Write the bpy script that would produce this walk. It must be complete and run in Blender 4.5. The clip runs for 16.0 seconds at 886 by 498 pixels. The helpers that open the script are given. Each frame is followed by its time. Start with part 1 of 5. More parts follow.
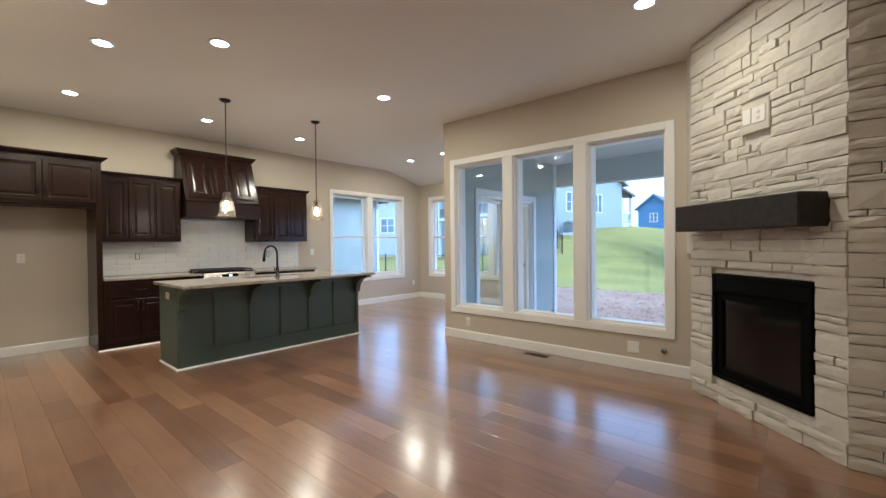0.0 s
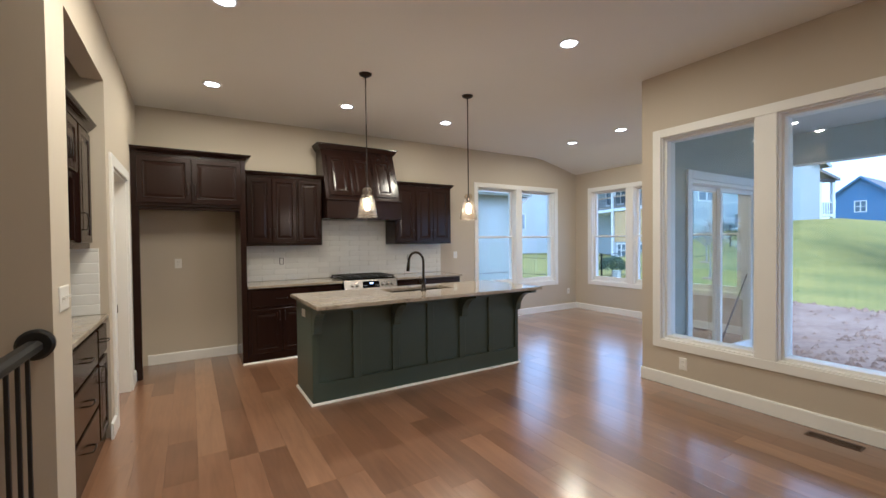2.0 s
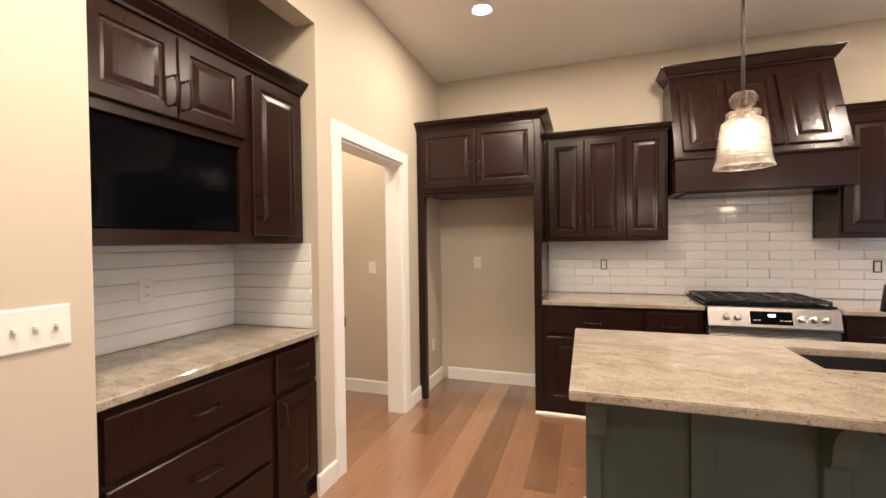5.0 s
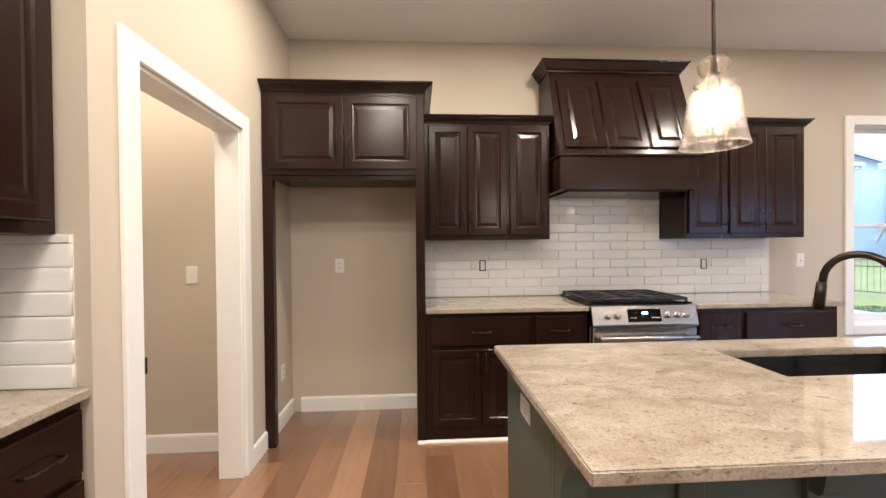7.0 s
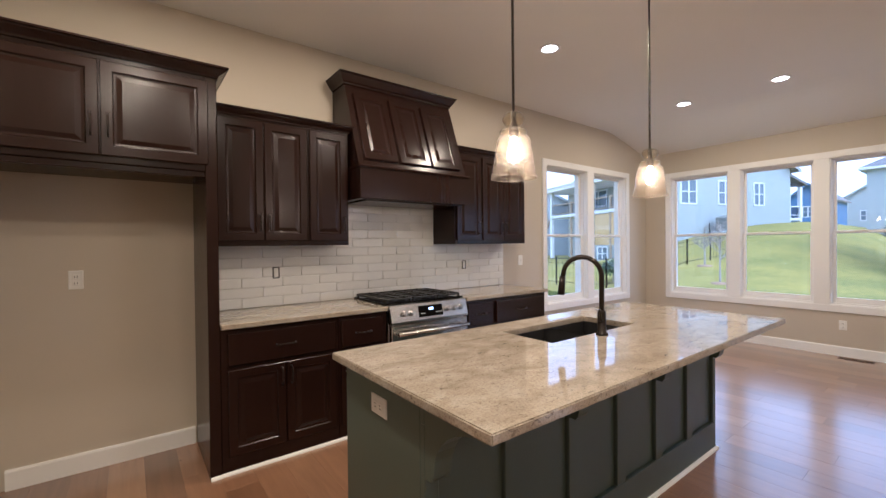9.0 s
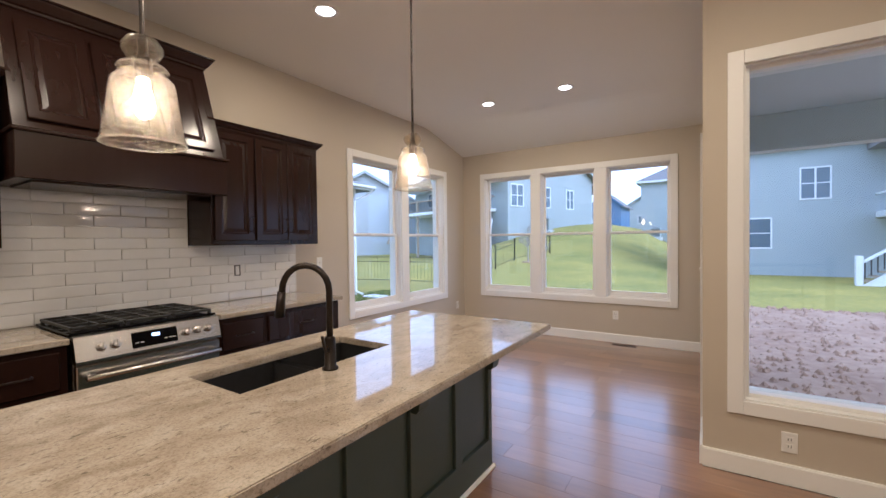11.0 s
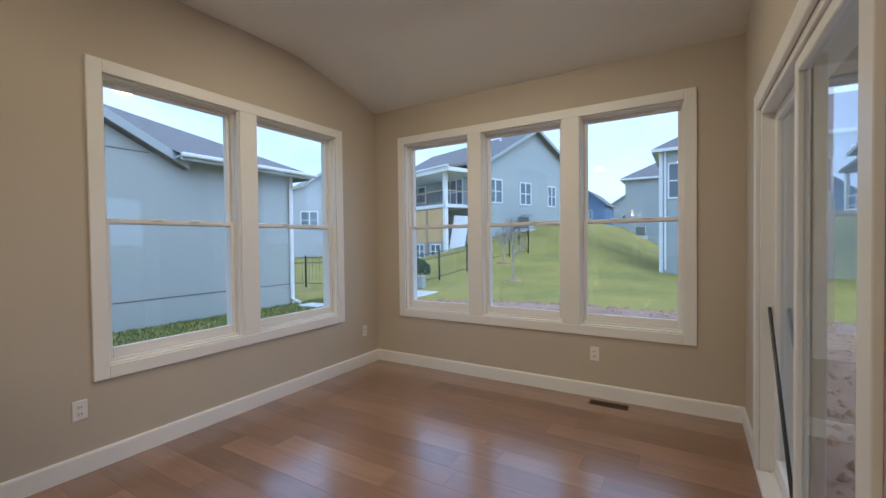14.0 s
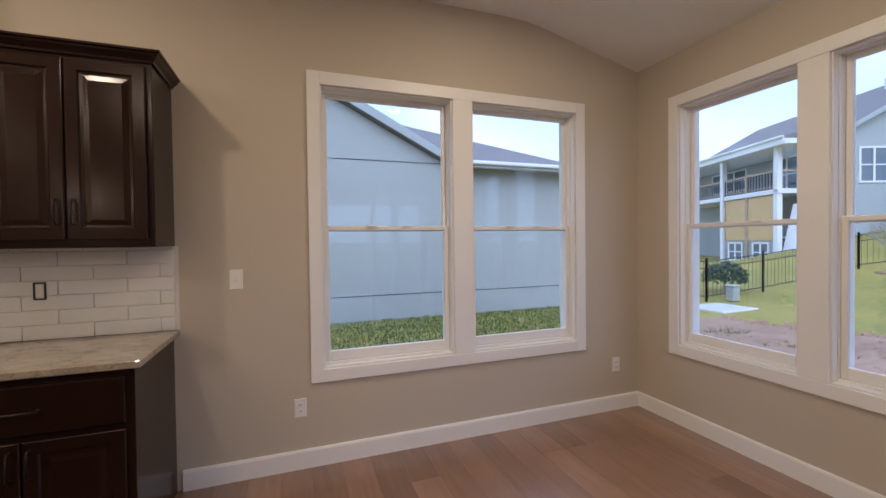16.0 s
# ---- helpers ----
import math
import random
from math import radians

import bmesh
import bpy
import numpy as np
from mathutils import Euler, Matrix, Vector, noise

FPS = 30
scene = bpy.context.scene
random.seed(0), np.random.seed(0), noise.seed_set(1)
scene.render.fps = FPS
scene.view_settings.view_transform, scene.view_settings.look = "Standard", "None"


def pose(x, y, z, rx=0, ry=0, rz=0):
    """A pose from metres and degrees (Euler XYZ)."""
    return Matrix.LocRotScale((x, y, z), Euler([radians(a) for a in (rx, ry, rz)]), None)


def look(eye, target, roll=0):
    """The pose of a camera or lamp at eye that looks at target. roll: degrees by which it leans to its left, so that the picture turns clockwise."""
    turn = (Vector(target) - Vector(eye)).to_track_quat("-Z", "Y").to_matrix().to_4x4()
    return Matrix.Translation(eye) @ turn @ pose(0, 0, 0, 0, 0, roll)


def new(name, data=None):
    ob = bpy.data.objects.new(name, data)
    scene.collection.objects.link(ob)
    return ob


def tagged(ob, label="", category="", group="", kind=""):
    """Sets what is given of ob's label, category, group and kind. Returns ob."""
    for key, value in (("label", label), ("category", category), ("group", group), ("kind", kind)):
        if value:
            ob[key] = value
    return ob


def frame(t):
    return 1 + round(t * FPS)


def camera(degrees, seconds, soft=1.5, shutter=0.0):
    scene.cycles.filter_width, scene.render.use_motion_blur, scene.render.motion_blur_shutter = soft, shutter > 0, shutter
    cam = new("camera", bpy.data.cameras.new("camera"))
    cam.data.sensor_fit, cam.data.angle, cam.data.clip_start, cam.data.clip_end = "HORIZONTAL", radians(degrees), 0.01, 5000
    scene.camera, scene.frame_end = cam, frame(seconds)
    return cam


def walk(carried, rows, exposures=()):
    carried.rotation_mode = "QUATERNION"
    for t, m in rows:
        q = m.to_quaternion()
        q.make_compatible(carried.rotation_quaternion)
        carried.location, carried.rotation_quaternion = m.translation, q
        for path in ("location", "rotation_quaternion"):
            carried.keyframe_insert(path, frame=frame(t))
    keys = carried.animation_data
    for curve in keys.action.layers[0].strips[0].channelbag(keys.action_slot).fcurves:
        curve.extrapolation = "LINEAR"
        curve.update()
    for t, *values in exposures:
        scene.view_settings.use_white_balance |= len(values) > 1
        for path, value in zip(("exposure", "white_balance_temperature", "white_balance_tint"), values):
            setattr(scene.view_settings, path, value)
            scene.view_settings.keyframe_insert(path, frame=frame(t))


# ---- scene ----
cam = camera(94.1, 16.0)
PATH = [
    (0, (0.154, 0.118, 1.311), (1.66, 1.433, 1.288), -0.6),
    (0.5, (0.21, 0.374, 1.328), (1.671, 1.739, 1.297), -0.5),
    (1, (0.299, 0.729, 1.364), (1.687, 2.168, 1.328), -0.4),
    (1.5, (0.491, 1.076, 1.412), (1.746, 2.634, 1.379), -0.3),
    (2, (0.687, 1.462, 1.424), (1.732, 3.167, 1.387), -0.6),
    (2.5, (0.887, 1.831, 1.409), (1.676, 3.668, 1.373), -0.6),
    (3, (1.126, 2.165, 1.41), (1.614, 4.105, 1.38), -0.7),
    (3.5, (1.323, 2.513, 1.42), (1.499, 4.505, 1.388), -0.8),
    (4, (1.494, 2.85, 1.399), (1.371, 4.846, 1.365), -0.8),
    (4.2, (1.572, 2.958, 1.392), (1.322, 4.942, 1.359), -0.8),
    (5.25, (1.575, 3.5, 1.392), (0.891, 5.379, 1.363), -0.75),
    (6.3, (1.348, 3.838, 1.385), (0.839, 5.772, 1.364), -0.7),
    (6.5, (1.321, 3.877, 1.376), (0.948, 5.842, 1.352), -0.5),
    (7, (1.195, 3.966, 1.359), (1.321, 5.962, 1.336), -0.5),
    (7.5, (1.108, 4.093, 1.36), (1.659, 6.016, 1.34), -0.6),
    (8, (1.029, 4.11, 1.366), (1.869, 5.924, 1.346), -0.4),
    (8.5, (0.913, 4.064, 1.38), (1.955, 5.771, 1.36), -0.5),
    (9, (0.828, 4.006, 1.383), (2.037, 5.599, 1.363), -0.6),
    (9.5, (0.8, 3.958, 1.386), (2.161, 5.423, 1.364), -0.6),
    (10, (0.921, 3.921, 1.388), (2.42, 5.245, 1.361), -0.7),
    (10.2, (1.043, 3.911, 1.382), (2.587, 5.182, 1.355), -0.7),
    (11.25, (1.88, 4.0, 1.408), (3.59, 5.035, 1.365), -0.7),
    (12.3, (2.793, 4.161, 1.429), (4.569, 5.079, 1.378), -0.7),
    (12.5, (2.954, 4.222, 1.426), (4.735, 5.132, 1.38), -0.6),
    (13, (3.328, 4.285, 1.421), (5.112, 5.188, 1.362), -0.5),
    (13.5, (3.661, 4.296, 1.356), (5.423, 5.241, 1.31), -0.6),
    (14, (3.963, 4.341, 1.341), (5.677, 5.37, 1.302), -0.7),
    (14.5, (4.246, 4.341, 1.334), (5.865, 5.514, 1.301), -0.7),
    (15, (4.478, 4.418, 1.361), (5.924, 5.799, 1.316), -0.5),
    (15.5, (4.679, 4.586, 1.378), (5.827, 6.223, 1.344), -0.7),
    (16, (4.885, 4.707, 1.398), (5.57, 6.585, 1.362), -0.7),
]
walk(cam, [(t, look(e, g, r)) for t, e, g, r in PATH],
     exposures=[(0, 0.78, 4450, 10), (2.5, 0.60, 4550, 13), (4, 0.98, 5050, 20), (6.3, 1.42, 4700, 18), (7.5, 1.2, 4600, 17), (8.3, 1.03, 4600, 17),
                (9, 0.72, 4750, 20), (10.2, 0.7, 4850, 20), (12.3, 0.14, 4750, 16), (14, -0.03, 4850, 12), (14.6, -0.1, 4850, 13), (15.2, -0.06, 4900, 16), (16, 0.08, 5100, 21)])

# ---- world, sun and lamps ----
SKY, SUN, CAN, BULB = 0.15, 1.2, 12.0, 2.2
world = bpy.data.worlds.new("sky")
scene.world = world
world.use_nodes = True
wn = world.node_tree.nodes
sky = wn.new("ShaderNodeTexSky")
sky.sky_type, sky.sun_disc = "NISHITA", False
sky.sun_elevation, sky.sun_rotation = radians(38), radians(200)
sky.air_density, sky.dust_density, sky.ozone_density = 1.0, 2.0, 1.5
# a high, thin cloud sheet over the clear sky
cloud = wn.new("ShaderNodeTexNoise")
cloud.inputs["Scale"].default_value, cloud.inputs["Detail"].default_value = 3.0, 6
veil = wn.new("ShaderNodeMapRange")
veil.inputs["From Min"].default_value, veil.inputs["From Max"].default_value = 0.35, 0.65
veil.inputs["To Min"].default_value, veil.inputs["To Max"].default_value = 0.50, 0.95
over = wn.new("ShaderNodeMix")
over.data_type = "RGBA"
over.inputs[7].default_value = (9.7, 10.5, 12.0, 1)
wl = world.node_tree.links
wl.new(cloud.outputs[0], veil.inputs[0])
wl.new(veil.outputs[0], over.inputs[0])
wl.new(sky.outputs[0], over.inputs[6])
wl.new(over.outputs[2], wn["Background"].inputs[0])
wn["Background"].inputs[1].default_value = SKY
sun = new("sun", bpy.data.lights.new("sun", "SUN"))
sun.data.energy, sun.data.angle, sun.data.color = SUN, radians(60), (1.0, 0.95, 0.88)
sun.matrix_basis = look((0, 0, 0), (0.25, 0.68, -0.62))
WARM = (1.0, 0.72, 0.36)

# ---- fixed places of the plan ----
XW, XL, XN = 0.17, 4.645, 7.605      # faces of the niche wall, the living room's window wall, the nook's end wall
YK, YL, YS = 7.40, 4.005, -1.15       # faces of the kitchen wall, the patio door's wall, the back wall
XB = -1.45                           # far side of the stair hall
H = 3.035                            # ceiling
T = 0.18


# ---- materials ----
def nodes_of(name):
    m = bpy.data.materials.new(name)
    m.use_nodes = True
    return m, m.node_tree.nodes, m.node_tree.links, m.node_tree.nodes["Principled BSDF"]


def rgba(c):
    return (*c, 1.0)


def mat(name, c1, c2=None, scale=4.0, rough=0.5, metal=0.0, bump=0.0, bscale=60.0, stretch=(1, 1, 1),
        vary="", spread=0.0, rspread=0.1, coat=0.0, fine=0.3):
    """Two colours mixed by a coarse and a fine noise, with relief and uneven gloss. vary: 'object' or 'island' shifts each piece."""
    m, n, l, b = nodes_of(name)
    co = n.new("ShaderNodeTexCoord")
    mp = n.new("ShaderNodeMapping")
    mp.inputs["Scale"].default_value = stretch
    l.new(co.outputs["Object"], mp.inputs["Vector"])
    vec = mp.outputs[0]
    rnd = None
    if vary:
        src = n.new("ShaderNodeObjectInfo" if vary == "object" else "ShaderNodeNewGeometry")
        rnd = src.outputs["Random" if vary == "object" else "Random Per Island"]
        off = n.new("ShaderNodeVectorMath")
        off.operation = "MULTIPLY_ADD"
        l.new(rnd, off.inputs[0])
        off.inputs[1].default_value = (37, 53, 71)
        l.new(vec, off.inputs[2])
        vec = off.outputs[0]
    big = n.new("ShaderNodeTexNoise")
    big.inputs["Scale"].default_value, big.inputs["Detail"].default_value = scale, 5
    small = n.new("ShaderNodeTexNoise")
    small.inputs["Scale"].default_value, small.inputs["Detail"].default_value = bscale, 4
    for t in (big, small):
        l.new(vec, t.inputs["Vector"])
    mixf = n.new("ShaderNodeMix")
    mixf.inputs[0].default_value = fine
    l.new(big.outputs[0], mixf.inputs[2])
    l.new(small.outputs[0], mixf.inputs[3])
    ramp = n.new("ShaderNodeValToRGB")
    ramp.color_ramp.elements[0].position, ramp.color_ramp.elements[1].position = 0.32, 0.68
    ramp.color_ramp.elements[0].color = rgba(c1)
    ramp.color_ramp.elements[1].color = rgba(c2 or c1)
    l.new(mixf.outputs[0], ramp.inputs[0])
    col = ramp.outputs[0]
    if rnd is not None and spread:
        hsv = n.new("ShaderNodeHueSaturation")
        mr = n.new("ShaderNodeMapRange")
        mr.inputs["To Min"].default_value, mr.inputs["To Max"].default_value = 1 - spread, 1 + spread
        l.new(rnd, mr.inputs[0])
        l.new(mr.outputs[0], hsv.inputs["Value"])
        l.new(col, hsv.inputs["Color"])
        col = hsv.outputs[0]
    l.new(col, b.inputs["Base Color"])
    rr = n.new("ShaderNodeMapRange")
    rr.inputs["To Min"].default_value, rr.inputs["To Max"].default_value = max(0.02, rough - rspread * rough), rough + rspread * rough
    l.new(big.outputs[0], rr.inputs[0])
    l.new(rr.outputs[0], b.inputs["Roughness"])
    b.inputs["Metallic"].default_value = metal
    if coat:
        b.inputs["Coat Weight"].default_value, b.inputs["Coat Roughness"].default_value = coat, 0.12
    if bump:
        bp = n.new("ShaderNodeBump")
        bp.inputs["Strength"].default_value, bp.inputs["Distance"].default_value = bump, 0.01
        l.new(small.outputs[0], bp.inputs["Height"])
        l.new(bp.outputs[0], b.inputs["Normal"])
    return m


def plank_mat(name, vary):
    """Stained hardwood: long grain, knots and a different tone for each board."""
    m, n, l, b = nodes_of(name)
    co = n.new("ShaderNodeTexCoord")
    src = n.new("ShaderNodeObjectInfo" if vary == "object" else "ShaderNodeNewGeometry")
    rnd = src.outputs["Random" if vary == "object" else "Random Per Island"]
    off = n.new("ShaderNodeVectorMath")
    off.operation = "MULTIPLY_ADD"
    l.new(rnd, off.inputs[0])
    off.inputs[1].default_value = (31, 47, 13)
    l.new(co.outputs["Object"], off.inputs[2])
    mp = n.new("ShaderNodeMapping")
    mp.inputs["Scale"].default_value = (16, 1.3, 16)
    l.new(off.outputs[0], mp.inputs["Vector"])
    grain = n.new("ShaderNodeTexNoise")
    grain.inputs["Scale"].default_value, grain.inputs["Detail"].default_value, grain.inputs["Distortion"].default_value = 1.6, 6, 0.7
    l.new(mp.outputs[0], grain.inputs["Vector"])
    cloud = n.new("ShaderNodeTexNoise")
    cloud.inputs["Scale"].default_value, cloud.inputs["Detail"].default_value = 2.2, 3
    l.new(off.outputs[0], cloud.inputs["Vector"])
    tone = n.new("ShaderNodeValToRGB")
    e = tone.color_ramp.elements
    e[0].position, e[0].color = 0.0, rgba((0.186, 0.095, 0.048))
    e[1].position, e[1].color = 1.0, rgba((0.352, 0.200, 0.111))
    for pos, c in ((0.12, (0.207, 0.105, 0.053)), (0.45, (0.264, 0.138, 0.071)), (0.85, (0.308, 0.165, 0.087))):
        k = e.new(pos)
        k.color = rgba(c)
    l.new(rnd, tone.inputs[0])
    dark = n.new("ShaderNodeMix")
    dark.data_type, dark.blend_type = "RGBA", "MULTIPLY"
    dark.inputs[0].default_value = 1.0
    gr = n.new("ShaderNodeValToRGB")
    gr.color_ramp.elements[0].position, gr.color_ramp.elements[0].color = 0.3, rgba((0.72, 0.69, 0.66))
    gr.color_ramp.elements[1].position, gr.color_ramp.elements[1].color = 0.62, rgba((1.06, 1.06, 1.06))
    mixg = n.new("ShaderNodeMix")
    mixg.inputs[0].default_value = 0.45
    l.new(grain.outputs[0], mixg.inputs[2])
    l.new(cloud.outputs[0], mixg.inputs[3])
    l.new(mixg.outputs[0], gr.inputs[0])
    l.new(tone.outputs[0], dark.inputs[6])
    l.new(gr.outputs[0], dark.inputs[7])
    # knots
    kn = n.new("ShaderNodeTexVoronoi")
    kn.inputs["Scale"].default_value = 2.6
    km = n.new("ShaderNodeMapping")
    km.inputs["Scale"].default_value = (1.6, 0.8, 1)
    l.new(off.outputs[0], km.inputs["Vector"])
    l.new(km.outputs[0], kn.inputs["Vector"])
    kr = n.new("ShaderNodeValToRGB")
    kr.color_ramp.elements[0].position, kr.color_ramp.elements[0].color = 0.010, rgba((0.25, 0.2, 0.17))
    kr.color_ramp.elements[1].position, kr.color_ramp.elements[1].color = 0.05, rgba((1, 1, 1))
    l.new(kn.outputs["Distance"], kr.inputs[0])
    knot = n.new("ShaderNodeMix")
    knot.data_type, knot.blend_type = "RGBA", "MULTIPLY"
    knot.inputs[0].default_value = 0.7
    l.new(dark.outputs[2], knot.inputs[6])
    l.new(kr.outputs[0], knot.inputs[7])
    l.new(knot.outputs[2], b.inputs["Base Color"])
    rr = n.new("ShaderNodeMapRange")
    rr.inputs["To Min"].default_value, rr.inputs["To Max"].default_value = 0.26, 0.34
    l.new(mixg.outputs[0], rr.inputs[0])
    l.new(rr.outputs[0], b.inputs["Roughness"])
    b.inputs["Specular IOR Level"].default_value = 0.6
    b.inputs["Coat Weight"].default_value, b.inputs["Coat Roughness"].default_value = 1.0, 0.18
    b.inputs["Coat IOR"].default_value = 1.65
    bp = n.new("ShaderNodeBump")
    bp.inputs["Strength"].default_value, bp.inputs["Distance"].default_value = 0.02, 0.004
    l.new(grain.outputs[0], bp.inputs["Height"])
    l.new(bp.outputs[0], b.inputs["Normal"])
    return m


def granite_mat():
    """Cream granite: soft clouds, a fine crystal grain and sparse drawn-out dark flecks."""
    m, n, l, b = nodes_of("granite")
    co = n.new("ShaderNodeTexCoord")

    def noise_at(scale, detail, distortion, stretch=(1, 1, 1), turn=0.0):
        mp = n.new("ShaderNodeMapping")
        mp.inputs["Scale"].default_value, mp.inputs["Rotation"].default_value = stretch, (0, 0, turn)
        l.new(co.outputs["Object"], mp.inputs["Vector"])
        t = n.new("ShaderNodeTexNoise")
        t.inputs["Scale"].default_value, t.inputs["Detail"].default_value, t.inputs["Distortion"].default_value = scale, detail, distortion
        l.new(mp.outputs[0], t.inputs["Vector"])
        return t.outputs[0]

    def ramp(src, stops):
        r = n.new("ShaderNodeValToRGB")
        e = r.color_ramp.elements
        e[0].position, e[0].color = stops[0][0], rgba(stops[0][1])
        e[1].position, e[1].color = stops[-1][0], rgba(stops[-1][1])
        for pos, c in stops[1:-1]:
            e.new(pos).color = rgba(c)
        l.new(src, r.inputs[0])
        return r.outputs[0]

    def times(x, y, k):
        mx = n.new("ShaderNodeMix")
        mx.data_type, mx.blend_type = "RGBA", "MULTIPLY"
        mx.inputs[0].default_value = k
        l.new(x, mx.inputs[6])
        l.new(y, mx.inputs[7])
        return mx.outputs[2]

    base = ramp(noise_at(9, 8, 0.7, (0.8, 1.4, 1.3), 0.45), [(0.30, (0.29, 0.242, 0.185)), (0.50, (0.375, 0.325, 0.260)), (0.70, (0.435, 0.390, 0.325))])
    grain = ramp(noise_at(150, 4, 0.4), [(0.34, (0.62, 0.58, 0.53)), (0.56, (1.06, 1.06, 1.06))])
    fleck = ramp(noise_at(48, 7, 1.1, (0.75, 1.8, 1.3), 0.6), [(0.335, (0.13, 0.115, 0.11)), (0.405, (1, 1, 1))])
    l.new(times(times(base, grain, 0.55), fleck, 0.5), b.inputs["Base Color"])
    b.inputs["Roughness"].default_value = 0.04
    b.inputs["Specular IOR Level"].default_value = 1.0
    return m


def glass_mat(name, tint, rough=0.0, bump=0.0, gloss=0.04, milk=0.0):
    """Thin glass: clear, with the gloss of its surface."""
    m, n, l, b = nodes_of(name)
    n.remove(b)
    tr = n.new("ShaderNodeBsdfTransparent")
    tr.inputs[0].default_value = rgba(tint)
    gl = n.new("ShaderNodeBsdfGlossy")
    gl.inputs["Roughness"].default_value = rough
    fr = n.new("ShaderNodeLayerWeight")
    fr.inputs[0].default_value = 0.5
    pw = n.new("ShaderNodeMath")
    pw.operation = "POWER"
    pw.inputs[1].default_value = 4.5
    ma = n.new("ShaderNodeMath")
    ma.operation = "MULTIPLY_ADD"
    ma.inputs[1].default_value, ma.inputs[2].default_value = 0.9, gloss
    l.new(fr.outputs["Facing"], pw.inputs[0])
    l.new(pw.outputs[0], ma.inputs[0])
    mx = n.new("ShaderNodeMixShader")
    l.new(ma.outputs[0], mx.inputs[0])
    if milk:
        tl = n.new("ShaderNodeBsdfTranslucent")
        tl.inputs[0].default_value = (1.0, 0.90, 0.75, 1)
        nz = n.new("ShaderNodeTexNoise")
        nz.inputs["Scale"].default_value, nz.inputs["Detail"].default_value = 60, 4
        nc = n.new("ShaderNodeTexCoord")
        nm = n.new("ShaderNodeMapping")
        nm.inputs["Scale"].default_value = (1, 1, 4)
        l.new(nc.outputs["Object"], nm.inputs["Vector"])
        l.new(nm.outputs[0], nz.inputs["Vector"])
        mr = n.new("ShaderNodeMapRange")
        mr.inputs["To Min"].default_value, mr.inputs["To Max"].default_value = -milk * 0.6, milk * 2.6
        mk = n.new("ShaderNodeMixShader")
        l.new(nz.outputs[0], mr.inputs[0])
        l.new(mr.outputs[0], mk.inputs[0])
        l.new(tr.outputs[0], mk.inputs[1])
        l.new(tl.outputs[0], mk.inputs[2])
        tr = mk
    l.new(tr.outputs[0], mx.inputs[1])
    l.new(gl.outputs[0], mx.inputs[2])
    l.new(mx.outputs[0], n["Material Output"].inputs[0])
    if bump:
        no = n.new("ShaderNodeTexNoise")
        no.inputs["Scale"].default_value = 90
        bp = n.new("ShaderNodeBump")
        bp.inputs["Strength"].default_value, bp.inputs["Distance"].default_value = bump, 0.004
        l.new(no.outputs[0], bp.inputs["Height"])
        l.new(bp.outputs[0], gl.inputs["Normal"])
        l.new(bp.outputs[0], fr.inputs["Normal"])
    return m


def glow_mat(name, c, strength):
    m, n, l, b = nodes_of(name)
    b.inputs["Base Color"].default_value = rgba((0.8, 0.8, 0.8))
    b.inputs["Emission Color"].default_value = rgba(c)
    b.inputs["Emission Strength"].default_value = strength
    return m


M_WALL = mat("greige_paint", (0.525, 0.467, 0.378), (0.555, 0.497, 0.404), 0.8, 0.62, bump=0.05, bscale=240)
M_CEIL = mat("ceiling_paint", (0.80, 0.785, 0.745), (0.83, 0.815, 0.775), 0.6, 0.85, bump=0.12, bscale=160)
M_TRIM = mat("white_trim_paint", (0.82, 0.815, 0.80), (0.85, 0.845, 0.83), 1.5, 0.38, bump=0.02, bscale=120)
M_FLOOR = plank_mat("stained_hardwood", "object")
M_FLOOR2 = plank_mat("stained_hardwood_rest", "island")
M_SUB = mat("subfloor", (0.05, 0.03, 0.02), None, 2, 0.8)
M_CAB = mat("espresso_wood", (0.0162, 0.0066, 0.0047), (0.0178, 0.0075, 0.0054), 3.0, 0.22, bump=0.0, bscale=40, stretch=(9, 9, 0.9), rspread=0.03, fine=0.12)
M_CAB.node_tree.nodes["Principled BSDF"].inputs["Specular IOR Level"].default_value = 0.30
M_GREEN = mat("green_paint", (0.074, 0.104, 0.086), (0.084, 0.116, 0.097), 2, 0.42, bump=0.04, bscale=110)
M_GRAN = granite_mat()
M_TILE = mat("white_glazed_tile", (0.76, 0.755, 0.735), (0.80, 0.795, 0.775), 6, 0.07, bump=0.16, bscale=11, vary="object", spread=0.03)
M_GROUT = mat("grout", (0.66, 0.645, 0.615), (0.71, 0.695, 0.665), 9, 0.9, bump=0.2, bscale=200)
M_STONE = mat("painted_stone", (0.56, 0.530, 0.470), (0.65, 0.620, 0.555), 5, 0.75, bump=0.30, bscale=26, vary="object", spread=0.06)
M_MORT = mat("mortar", (0.56, 0.53, 0.48), (0.66, 0.63, 0.58), 7, 0.9, bump=0.5, bscale=60)
M_MANTEL = mat("dark_mantel_wood", (0.012, 0.010, 0.009), (0.035, 0.028, 0.024), 3, 0.45, bump=0.25, bscale=22, stretch=(1.2, 10, 10))
M_BLACK = mat("black_metal", (0.010, 0.010, 0.011), (0.018, 0.017, 0.017), 4, 0.38, bump=0.05, bscale=160)
M_FIREBOX = mat("firebox_black", (0.0018, 0.0018, 0.002), (0.003, 0.003, 0.0033), 4, 0.5, bump=0.05, bscale=160)
M_FIREBOX.node_tree.nodes["Principled BSDF"].inputs["Specular IOR Level"].default_value = 0.06
M_MANTEL.node_tree.nodes["Principled BSDF"].inputs["Specular IOR Level"].default_value = 0.25
